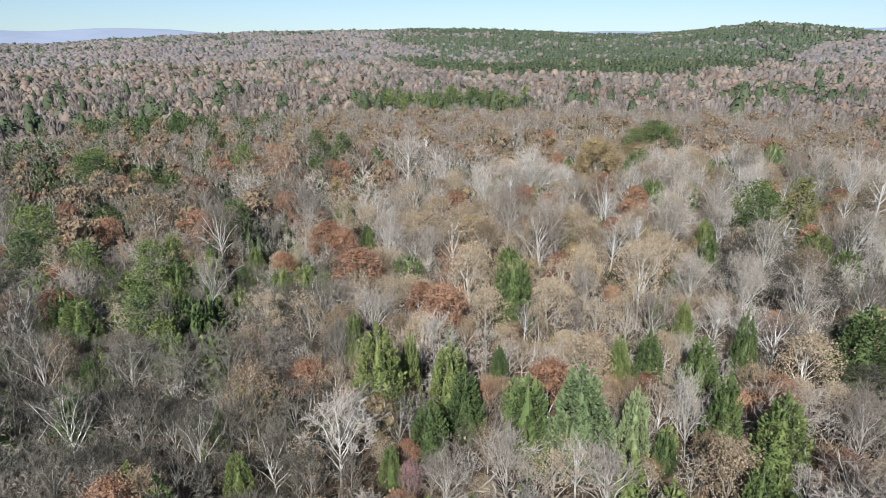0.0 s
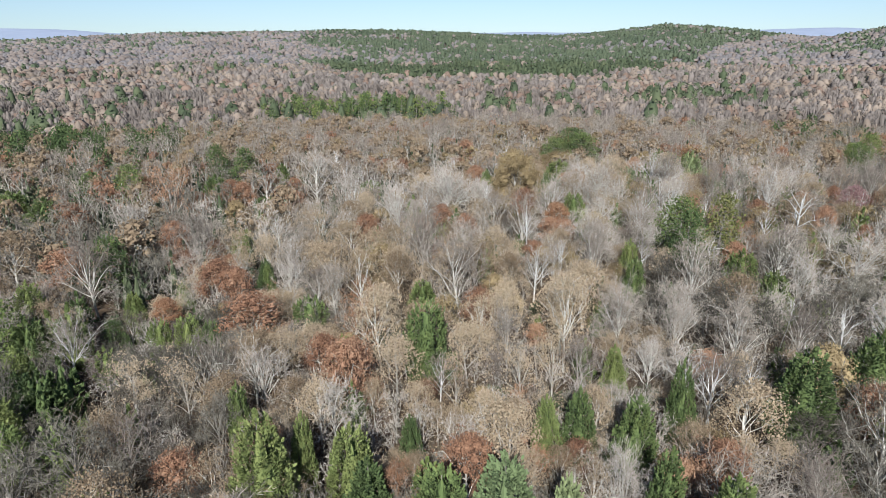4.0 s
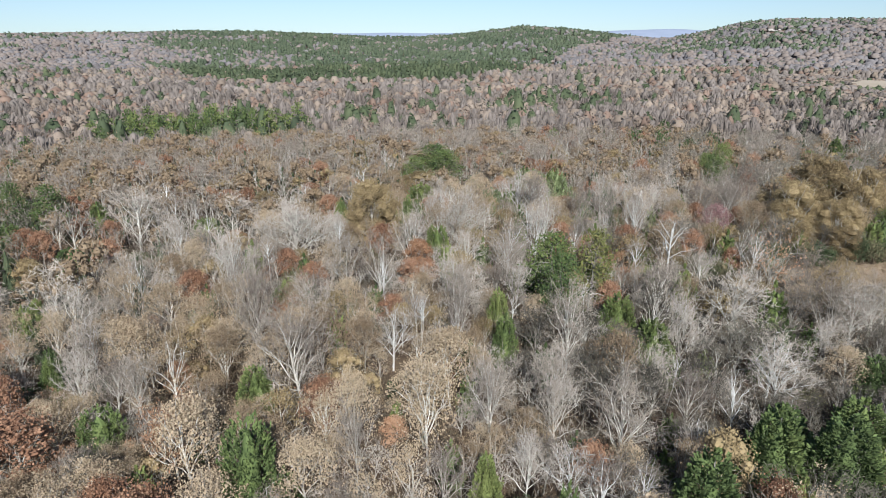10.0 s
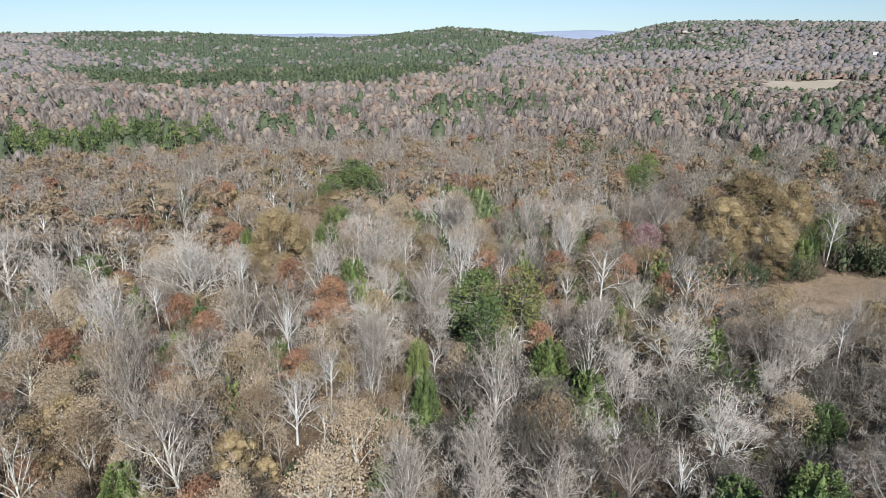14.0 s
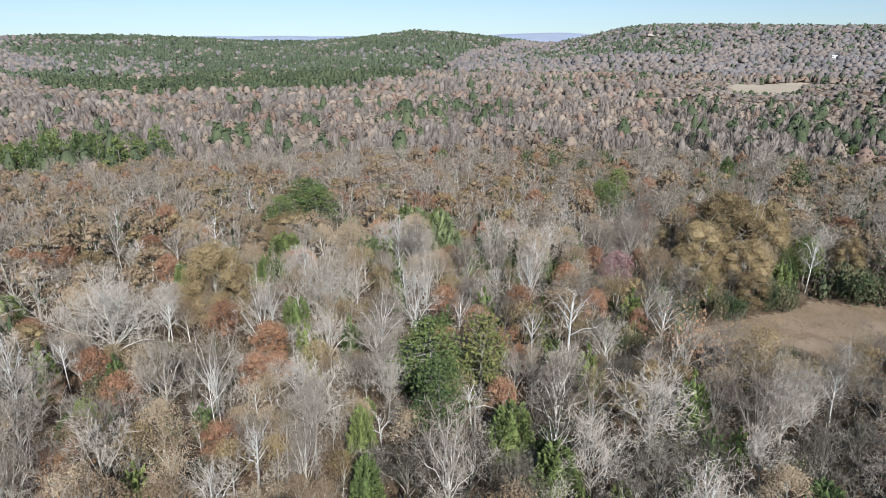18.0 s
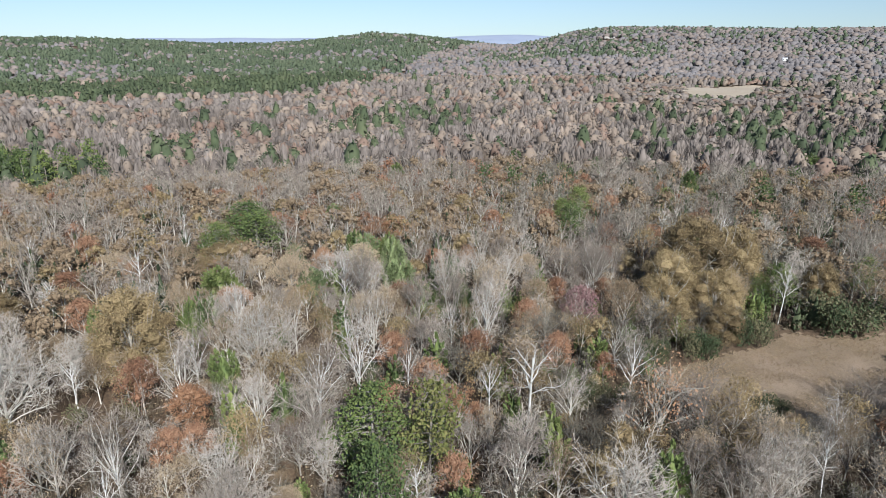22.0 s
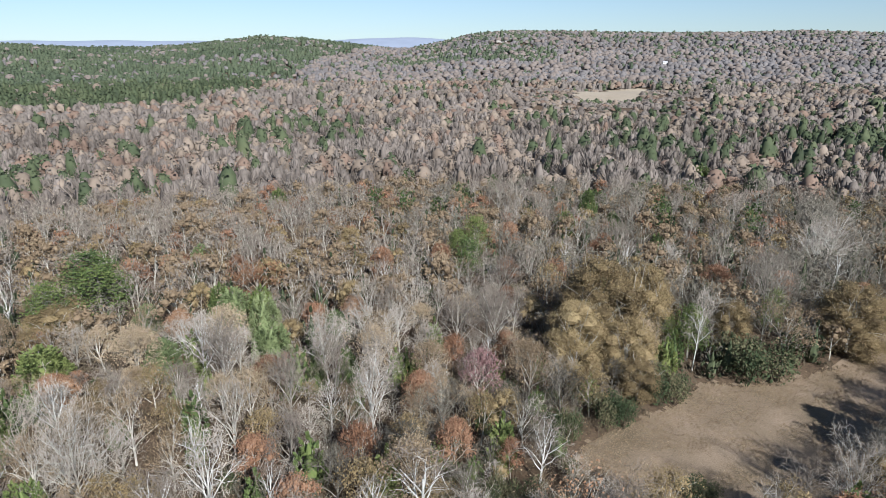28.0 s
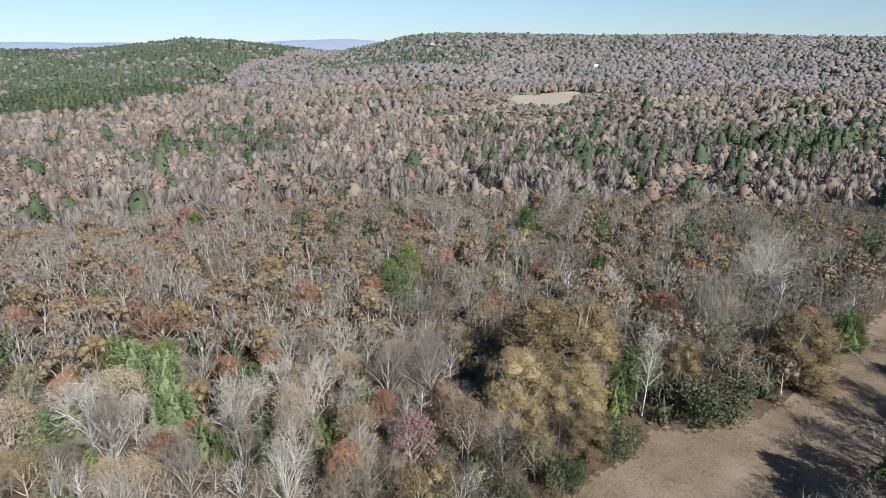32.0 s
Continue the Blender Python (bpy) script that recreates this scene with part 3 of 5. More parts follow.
KINDS = {
    "C": ("cedar_tree", [cedar_kind(11, 9, 2.4, 0.15, 6400, 0.28), cedar_kind(12, 9, 2.5, 0.35, 6400, 0.28), cedar_kind(13, 9, 2.4, 0.5, 6400, 0.28), cedar_kind(14, 9, 2.6, 0.25, 6400, 0.28), cedar_kind(15, 8, 2.4, 0.65, 6400, 0.28)], "dense green cedar tree tapering to a point", "cedar tree", "cedars in the wood"),
    "c": ("cedar_tree", [cedar_kind(16, 7, 1.9, 0.2, 1400, 0.42), cedar_kind(17, 7, 2.0, 0.4, 1400, 0.42), cedar_kind(18, 7, 1.9, 0.55, 1400, 0.42)], "small green cedar tree among the bare trees", "cedar tree", "small cedars in the wood"),
    "V": ("pale_cedar_tree", [cedar_kind(24, 9, 2.5, 0.3, 6400, 0.28, M_PALECEDAR), cedar_kind(25, 9, 2.7, 0.5, 6400, 0.28, M_PALECEDAR)], "broad pale yellow-green cedar tree", "cedar tree", "pale cedars in the wood"),
    "O": ("round_cedar_tree", [cedar_kind(21, 8, 2.6, 1.0, 6400, 0.28), cedar_kind(22, 8, 2.5, 0.85, 6400, 0.28)], "rounded egg-shaped dark green cedar tree", "cedar tree", "rounded cedars in the wood"),
    "P": ("pine_tree", [pine_kind(31, 13, 4.0, M_PINE, 60, 38, 0.4), pine_kind(32, 13, 3.7, M_PINE, 56, 38, 0.4), pine_kind(33, 13, 4.4, M_PINE, 64, 38, 0.4)], "dark green pine tree with tufted open crown", "pine tree", "pines in the wood"),
    "Y": ("yellow_pine_tree", [pine_kind(36, 13, 3.4, M_YPINE, 60, 28, 0.45, 0.1)], "yellow-green tree with thinning foliage beside the pine", "tree", "yellowing trees"),
    "B": ("bare_tree", [bare_kind(41, 11, 3.9, M_LIMB, 12, 6, 4, 5), bare_kind(42, 11, 3.7, M_LIMB, 13, 6, 4, 5, fork=0.7), bare_kind(43, 11, 4.2, M_LIMB, 12, 6, 4, 5, fork=0.45, centre=0.55), bare_kind(44, 11, 3.6, M_LIMB, 14, 5, 4, 5, low=0.1), bare_kind(45, 11, 4.0, M_WHITE, 12, 6, 4, 5), bare_kind(46, 11, 3.8, M_LIMB, 13, 6, 4, 5, low=0.3)], "leafless grey tree with pale spreading limbs", "bare tree", "bare trees in the wood"),
    "W": ("spreading_bare_tree", [bare_kind(58, 12, 7.5, M_LIMB, 22, 8, 4, 4, low=0.03, fork=0.55, centre=0.46, thick=0.0145), bare_kind(59, 12, 7.5, M_LIMB, 20, 8, 4, 4, low=0.05, fork=0.6, centre=0.48, thick=0.014)], "wide leafless tree with pale spreading limbs", "bare tree", "wide bare trees"),
    "b": ("bare_tree", [bare_kind(47, 10, 3.6, M_WHITE, 11, 4, 4, 3, fine=0.03), bare_kind(48, 10, 3.4, M_LIMB, 12, 4, 4, 4, fork=0.7, fine=0.03), bare_kind(49, 10, 3.8, M_LIMB, 11, 4, 4, 3, fork=0.45, centre=0.55, fine=0.03), bare_kind(50, 10, 3.4, M_BARK, 12, 4, 4, 4, low=0.1, fine=0.028)], "smaller leafless grey tree with thin twigs", "bare tree", "smaller bare trees in the wood"),
    "D": ("dull_bare_tree", [bare_kind(55, 10, 3.7, M_BARK, 12, 4, 4, 3, M_DULLSHADETWIG, fine=0.034), bare_kind(56, 10, 3.5, M_BARK, 12, 5, 4, 3, M_DULLSHADETWIG, fork=0.7, fine=0.034), bare_kind(57, 10, 3.8, M_LIMB, 11, 4, 4, 3, M_DULLSHADETWIG, fork=0.5, fine=0.034)], "leafless dull grey tree with dark dense twigs", "bare tree", "dull bare trees in the wood"),
    "H": ("small_gold_oak_tree", [leafy_kind(83, 9, 3.6, M_GOLD, 5, 0.22, 7, 4, 3, 0.35, 15, 130, heart=0.6), leafy_kind(84, 9, 3.4, M_GOLD, 8, 0.22, 7, 4, 3, 0.35, 12, 120)], "small oak with olive-gold leaves", "oak tree", "small gold-brown oaks"),
    "U": ("slender_bare_tree", [bare_kind(51, 12, 3.0, M_WHITE, 10, 4, 3, 1, low=0.45, thick=0.0105, fork=0.8, centre=0.7), bare_kind(52, 12, 2.6, M_WHITE, 9, 4, 3, 1, low=0.5, thick=0.0095, fork=0.85, centre=0.72)], "slender leafless tree with a white trunk", "bare tree", "white slender trees"),
    "T": ("tan_oak_tree", [leafy_kind(61, 10, 3.9, M_TAN, 20, 0.18), leafy_kind(62, 10, 3.7, M_TAN, 9, 0.2, 9, 4, 3, 0.34, 16, 190), leafy_kind(63, 10, 4.1, M_TAN, 8, 0.2, 9, 5, 3, 0.34, 14, 190), leafy_kind(64, 10, 3.8, M_TAN, 14, 0.18)], "oak tree holding dry tan leaves", "oak tree", "tan oaks in the wood"),
    "R": ("russet_oak_tree", [leafy_kind(71, 9, 3.6, M_RUSSET, 8, 0.22, 8, 4, 3, 0.35, 18, 190, heart=0.42), leafy_kind(72, 9, 3.4, M_RUSSET, 8, 0.22, 8, 4, 3, 0.35, 14, 190, heart=0.42)], "oak tree with russet brown leaves", "oak tree", "russet oaks in the wood"),
    "F": ("orange_oak_tree", [leafy_kind(76, 9, 3.4, M_ORANGE, 8, 0.22, 8, 4, 3, 0.35, 18, 190, heart=0.42), leafy_kind(77, 9, 3.6, M_ORANGE, 18, 0.2)], "oak tree with rusty orange leaves", "oak tree", "orange oaks in the wood"),
    "G": ("gold_oak_tree", [leafy_kind(81, 16, 6.6, M_GOLD, 1, 0.21, 12, 5, 3, 0.5, 34, 860, 0.22, 0.42, True, 0.6), leafy_kind(82, 16, 6.2, M_GOLD, 1, 0.21, 12, 5, 3, 0.5, 30, 960, 0.22, 0.44, True, 0.6)], "broad oak tree full of gold-brown leaves", "oak tree", "gold-brown oaks"),
    "K": ("pink_leaved_tree", [leafy_kind(86, 9, 3.4, M_PINK, 6, 0.24, 8, 4, 3, 0.35, 15, 130)], "small tree with dull pink-red leaves", "tree", "pink-leaved trees"),
    "L": ("sparse_leaved_tree", [leafy_kind(88, 13, 4.2, M_ORANGE, 3, 0.3, 12, 4, 4, 0.3)], "white-limbed tree with thin orange-tan leaves at the field edge", "tree", "thin-leaved trees"),
    "S": ("green_shrub", [shrub_kind(91, 4, 2.4, M_SHRUB, 460), shrub_kind(92, 4, 2.2, M_SHRUB, 460)], "low leafy green shrub", "shrub", "shrubs in the wood"),
}

# ---- trees that stand out: x, y, height, crown radius ----
CEDARS_A = [
    (-18, 48.1, 6, 1.6), (-22.1, 55.3, 6, 1), (-4.9, 50.4, 5, 1.3), (-40.2, 65.8, 6, 1.6), (24.5, 42.8, 9, 2), (-1.7, 54.7, 7, 2.1), 
    (-6.5, 59.5, 13, 3.4), (-46.9, 76.9, 9, 3.1), (7.9, 55.6, 9.5, 2.6), (2.1, 58.6, 8.5, 2.6), 
    (20.7, 53.1, 5, 1.3), (29.7, 50, 11, 3.2), (-3.9, 64, 10, 1.5), (0.6, 62.3, 9.5, 2.7), (26.1, 54, 11, 2.3), (-28.1, 76.4, 3, 1.3), 
    (-60.7, 90.9, 7, 3), (-10.9, 71.6, 9, 1.5), (6.3, 67.8, 6.5, 1.5), (-41.9, 87.7, 6, 2.2),
]
CEDARS_B = [
    (27.4, 63.4, 10, 2.8), (20, 67.6, 8, 1.8), (23.2, 67, 9, 2.2), (34.3, 67.9, 11, 1.9), (-30.4, 96.7, 4, 1), (46.7, 66.4, 12, 4.1), 
    (-46, 104.9, 9, 2.6), (30.8, 77.7, 8, 1.9), (58.4, 71.3, 11, 3.9), (65.1, 68.8, 10, 4.4), (-33, 108.2, 5.5, 1.9), (-91, 134.2, 9, 3.6), 
    (-68.7, 128.5, 8, 3.5), (-26.8, 113.1, 5, 1.8), (65.2, 76.3, 7, 3.5), (72.7, 73.7, 8, 3.4), (-13.5, 112.6, 8, 1.5), (10.5, 103.4, 7, 2.7), 
    (-14.4, 117.4, 7, 2.1), (-89.6, 152.1, 9, 3.9), (85.3, 82.2, 7, 2.8), (44.1, 105.1, 9, 2.3),
]
CEDARS_C = [
    (-21.2, 131.6, 8, 2), (64.2, 99.1, 8, 3.7), (-21.3, 139.3, 6, 1.9), (63.4, 106.9, 9, 3.3), (47.2, 114.3, 9, 2.2), (-69.9, 164.3, 8, 4.7), 
    (15.7, 132.9, 6, 2.4), (-80.6, 172.1, 8, 4.6), (17.4, 136.3, 6, 2.1), (-19.4, 155.4, 7, 3.4), (-21.4, 166.4, 6, 3.5), (-69.1, 189.1, 9, 5.3), 
    (-35.4, 179.6, 9, 4.4), (3.4, 183.1, 6, 4.2), (-20.6, 194.4, 9, 3.4), (197.2, 111.7, 9, 3.9), (48.6, 172.9, 10, 2.2), (33.8, 179.8, 9, 2.4), 
    (96.5, 160.6, 7, 2.6), (92, 163, 6, 2.2), (98.6, 164.8, 6, 2), (56.7, 190.5, 9, 4.9),
]
CEDARS_D = [
    (103.4, 175.9, 8, 2.7), (57.5, 194.9, 6, 3.9), (105.7, 180.3, 6, 1.7), (95.4, 192, 10, 3.1), (89.5, 198.5, 10, 3.5), (196.5, 168.6, 8, 3.2), 
    (207.6, 191.7, 8, 2.6), (209, 203, 13, 4), (251.9, 186.9, 6, 3.1), (271.9, 191.3, 9, 3.9), (232.7, 218.8, 8, 6.2), (141.1, 281.1, 10, 4.5), 
    (304.4, 219.9, 11, 5.6), (321.5, 230.6, 9, 5.5), (317.9, 241.4, 10, 5.3), (407, 300, 13, 4.5), (395, 306, 14, 5),
]
CEDARS = CEDARS_A + CEDARS_B + CEDARS_C + CEDARS_D
ROUND_CEDARS = [
    (-25.4, 95, 6.5, 1.8), (-21.8, 95.4, 6.8, 2.1), (9, 84, 12, 3), (-18.7, 95.1, 6, 1.5), (-5.9, 99, 7, 2.6), (49.5, 153, 8.2, 2.6),
]
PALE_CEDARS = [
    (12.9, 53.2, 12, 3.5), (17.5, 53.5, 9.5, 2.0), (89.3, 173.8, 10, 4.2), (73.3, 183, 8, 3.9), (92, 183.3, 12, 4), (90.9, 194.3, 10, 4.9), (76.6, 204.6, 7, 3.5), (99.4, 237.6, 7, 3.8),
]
PINES = [
    (-65.5, 98, 11, 4.2), (-71.3, 110.2, 12, 5.2), (55.5, 110.1, 15, 3.6), (-93.3, 173.3, 12, 6.4), (60.2, 122.4, 14, 5.4), (61, 213.8, 12, 4.4), 
    (70.7, 215.1, 13, 7.1), (71.9, 226.5, 13, 7.8),
]
BARE_TREES_A = [
    (-33.1, 45.2, 8, 3.1), (-35.1, 53.2, 9, 3.4), (-11.6, 46.7, 7, 2), (-29.1, 53.9, 8, 3), (-22.6, 52, 8, 2.5), (-18.8, 54, 8, 2.5), 
    (0.1, 46.7, 7, 2.2), (-45, 65.3, 9, 3.7), (-14.3, 55.4, 9, 3.1), (5.4, 48.5, 8, 2.5), (-27.8, 62.6, 9, 3.6), (-35.2, 66, 8, 3.2), 
    (13.8, 46.7, 7, 2.8), (-35.1, 75.1, 9, 2.7), (-12.4, 70.6, 8, 2.4), (24.1, 56.6, 9, 2.4), (38.5, 52.5, 9, 2.8), (-34.8, 90.3, 9, 3.5), 
    (-47.6, 98.3, 10, 3.4), (34.5, 77.2, 9, 2.3), (19.6, 85.1, 10, 2.4), (47, 80.1, 11, 4.2),
]
BARE_TREES_B = [
    (41.7, 84.4, 10, 3.2), (35, 87.1, 11, 2.9), (-2.6, 104.9, 10, 2.8), (-9.4, 108.5, 10, 2.4), (43.4, 88.8, 10, 3.1), (58.2, 83.5, 8, 3.3), 
    (37, 93.1, 9, 3.2), (16.1, 102.5, 14, 5.1), (71.4, 83.9, 9, 4.4), (-27, 126.9, 13, 5.7), (11.6, 117.3, 14, 3.6), (52.2, 101.6, 12, 4.4), 
    (67.7, 97.2, 11, 3.8), (-43.9, 142.3, 11, 3.9), (39.4, 110.2, 12, 2.5), (77.1, 98.3, 14, 4.9), (90.6, 95.2, 12, 4.3), (94.5, 93.9, 11, 3.6), 
    (98.2, 93.8, 11, 3.3), (42.2, 117.5, 12, 3.6), (7.5, 137.2, 14, 3.5), (43.8, 123.5, 11, 4.6),
]
BARE_TREES_C = [
    (54, 123.2, 9, 3.2), (55.2, 126.7, 11, 3), (88, 119.8, 9, 3), (57.4, 135.6, 10, 3.9), (21.2, 158.5, 14, 9), (-10.3, 177.3, 14, 5.8), 
    (55.1, 154.6, 14, 6.4), (91.4, 145, 14, 3.8), (82.7, 153.7, 14, 3.9), (91.3, 156.1, 13, 2.7), (78.1, 168.7, 14, 4.2), (94.4, 163.2, 14, 4.9), 
    (178.6, 130.7, 16, 7), (124.7, 154.7, 12, 6.3), (215.8, 137, 13, 7.2), (140.7, 170.7, 12, 5.6), (226.7, 137.5, 14, 10.9), (184.2, 156.7, 10, 3.6),
]
BARE_TREES = BARE_TREES_A + BARE_TREES_B + BARE_TREES_C
SLENDER_TREES = [
    (34.1, 112.4, 10, 1.7), (35, 115.5, 9, 1.2), (32.4, 126.7, 11, 1.4), (33.2, 131.3, 11, 1.3), (81.6, 121, 16.3, 4.6), (79.8, 126.8, 10, 2.5),
]
TAN_OAKS_A = [
    (-41.7, 78, 7, 2.4), (-17.3, 77, 9, 3.3), (-6.3, 76.8, 6, 2.9), (11.8, 75.8, 8, 2.5), (40.4, 65.6, 9, 3.9), (5.5, 81.6, 8, 3.8), 
    (19.7, 77.7, 8, 3.3), (3.8, 89.1, 12, 3.6), (27.3, 85.9, 13, 4.5), (20.3, 89.1, 12, 2.9), (-56.9, 123.2, 11, 5.7), (28.2, 90.6, 11, 4.5), 
    (1.2, 106.6, 12, 3.8), (6.9, 109.4, 10, 3.1), (26.5, 105.3, 6, 2.7), (7, 113.9, 9, 4.5), (83.4, 84.7, 7, 3.1), (-1.6, 130.9, 9, 3.8), 
    (37.9, 130.6, 6, 2.2), (47.3, 128.7, 8, 2.6), (40.2, 131.7, 6, 2.3), (161.1, 118.8, 12, 6.7),
]
TAN_OAKS_B = [
    (69.3, 183.2, 11, 5.2), (52.4, 205.5, 10, 4.1), (74.9, 197.9, 9, 4.5), (39.5, 213.7, 8, 4.7), (19.8, 223.8, 11, 3.8), (124, 229.4, 9, 3.9),
]
TAN_OAKS = TAN_OAKS_A + TAN_OAKS_B
RUSSET_OAKS = [
    (-26.3, 43, 7, 2.8), (-58.6, 94.7, 7, 4), (-3.3, 83.7, 8, 2.7), (-13.2, 95.7, 9, 4.8), (-74.3, 124.4, 9, 2.6), (-45.7, 116.1, 10, 4.1), 
    (-16.7, 104.9, 10, 2.9), (-58.3, 152.2, 9, 3.6), (100.8, 126.3, 6, 1.9), (95.2, 131.6, 9, 2.7), (113.2, 153.5, 8, 2.4), (182.6, 144, 8, 4.1), 
    (29.9, 207.9, 7, 3.5),
]
ORANGE_OAKS = [
    (-27, 103.5, 6, 2.4), (1.9, 93, 9, 3.4), (-39.8, 154.7, 15, 4.5), (42.9, 144.7, 8, 3.3), (99.5, 203.7, 9.5, 6.5),
]
GOLD_OAKS = [
    (38, 164, 16.5, 7), (131, 128.2, 7, 4.3), (176.5, 114, 14, 7.3), (134, 133, 12, 6), (127, 138, 15, 6), (158.5, 127.5, 11, 4), 
    (137.7, 141.7, 19.7, 9), (147, 139, 17, 6.5), (17.9, 200.7, 7, 4.7), (61.6, 209.5, 8, 6.8), (64.2, 215.4, 8, 5.7), (134, 221.4, 9, 3.8),
]
PINK_TREES = [
    (-3, 48.3, 5, 1.2), (109.5, 142.1, 10.5, 3.8),
]
YELLOW_PINES = [
    (65.5, 118.5, 15.5, 4),
]
SPARSE_TREES = [
    (93.2, 109.1, 14, 4.6),
]
SHRUBS = [
    (27.2, 100.6, 4, 1.1), (18.6, 144.8, 5, 2.2), (116.4, 108.3, 3, 3), (95.8, 123.2, 5, 2.8), (-9.3, 166.3, 5, 3.8), (66.3, 137, 7, 1.8), 
    (36, 151.7, 5, 1.4), (29.2, 155.2, 4, 1.9), (112.7, 127.5, 6, 2.9), (122.3, 126, 6, 4), (134.6, 125.3, 6, 4.4), (154.8, 120.1, 8, 7.6), 
    (74.8, 187.1, 7, 3.3),
]
STANDS = {"C": CEDARS, "V": PALE_CEDARS, "O": ROUND_CEDARS, "P": PINES, "Y": YELLOW_PINES, "B": BARE_TREES, "U": SLENDER_TREES, "T": TAN_OAKS, "R": RUSSET_OAKS, "F": ORANGE_OAKS, "G": GOLD_OAKS, "K": PINK_TREES, "L": SPARSE_TREES, "S": SHRUBS}
rng = random.Random(7)
first_of = {}


def plant(kind, x, y, h, r, turn=None):
    name, shapes, label, category, group = KINDS[kind]
    n = rng.randrange(len(shapes))
    parts, h0, r0 = shapes[n]
    z = float(height(x, y))
    m = pose(x, y, z, rng.uniform(-2, 2), rng.uniform(-2, 2), rng.uniform(0, 360) if turn is None else turn) @ Matrix.Diagonal((r / r0, r / r0, h / h0, 1))
    if (kind, n) in first_of:
        return copy_thing(first_of[kind, n], m @ Matrix.Diagonal((*[1 / s for s in first_of[kind, n].scale], 1)))
    thing = tagged(new(name), label, category, group)
    for part_name, me, part_label in parts:
        part(part_name, me, thing, part_label)
    thing.matrix_basis = m
    first_of[kind, n] = thing
    return thing


taken = {}
CELL = 6.0


def claim(x, y, r):
    taken.setdefault((int(x // CELL), int(y // CELL)), []).append((x, y, r))


def free(x, y, r, close=0.75):
    i, j = int(x // CELL), int(y // CELL)
    for a in range(i - 2, i + 3):
        for b in range(j - 2, j + 3):
            for u, v, q in taken.get((a, b), ()):
                if (x - u) ** 2 + (y - v) ** 2 < ((r + q) * close) ** 2:
                    return False
    return True


stood = {}
for kind, rows in STANDS.items():
    for x, y, h, r in rows:
        stood.setdefault((int(x // CELL), int(y // CELL)), []).append((x, y, r, h))
        claim(x, y, r)
        if kind == "B" and x < -5 and y < 80:            # the dull trees by the trail
            plant("D", x, y, h, r)
        elif kind == "B" and r > 6.0:
            plant("W", x, y, h, r)
        elif kind == "S" and r > 2.6:                    # a wide bank of brush is several shrubs
            for k in range(7):
                a = k * 2.4
                q = 0.72 * r * math.sqrt(k / 7)
                plant("S", x + q * math.cos(a), y + q * math.sin(a), h * rng.uniform(0.65, 1.0), r * rng.uniform(0.38, 0.5))
        else:
            plant(kind, x, y, h, r)

# cedars added, not seen here, to cast black shade along the trail
for x, y, h, r in ((-37.5, 83.5, 8.5, 2.8), (-35, 78, 8, 2.6), (-34.5, 73, 8, 2.8), (-31.5, 68.5, 8, 2.6), (-39.5, 91, 9, 2.8)):
    plant("C", x, y, h, r)
    claim(x, y, r * 0.8)

# open ground: x, y, radius
GLADES = [(-34.6, 103, 3.5), (-35, 97, 3), (-34, 90, 3), (-31, 84, 3.5), (-28, 77, 4), (27, 151, 4), (31, 154, 3.5), (40, 147, 3.5), (22, 89, 3), (56, 152, 2.5), (65, 155, 2)]


def open_ground(x, y, pad=1.5):
    if inside(FIELD, x, y) or inside(FIELD, x + pad, y) or inside(FIELD, x, y - pad) or inside(FIELD, x - pad, y) or inside(FIELD, x, y + pad):
        return True
    return any((x - a) ** 2 + (y - b) ** 2 < r * r for a, b, r in GLADES)


def screens(x, y, r):
    """The height left for a tree here that stands before one of the trees above."""
    most = 99.0
    a = radians(12 + 0.22 * max(0, x))
    for i in range(-3, 4):
        for j in range(-3, 4):
            for u, v, q, h in stood.get((int(x // CELL) + i, int(y // CELL) + j), ()):
                along, off = (u - x) * math.sin(a) + (v - y) * math.cos(a), abs((u - x) * math.cos(a) - (v - y) * math.sin(a))
                if 0 < along < 15 and off < q * 0.7 + r * 0.6:
                    most = min(most, 0.4 * h + 0.45 * along)
    return most


def bearing(x, y):
    return math.degrees(math.atan2(x - 20, y + 10))


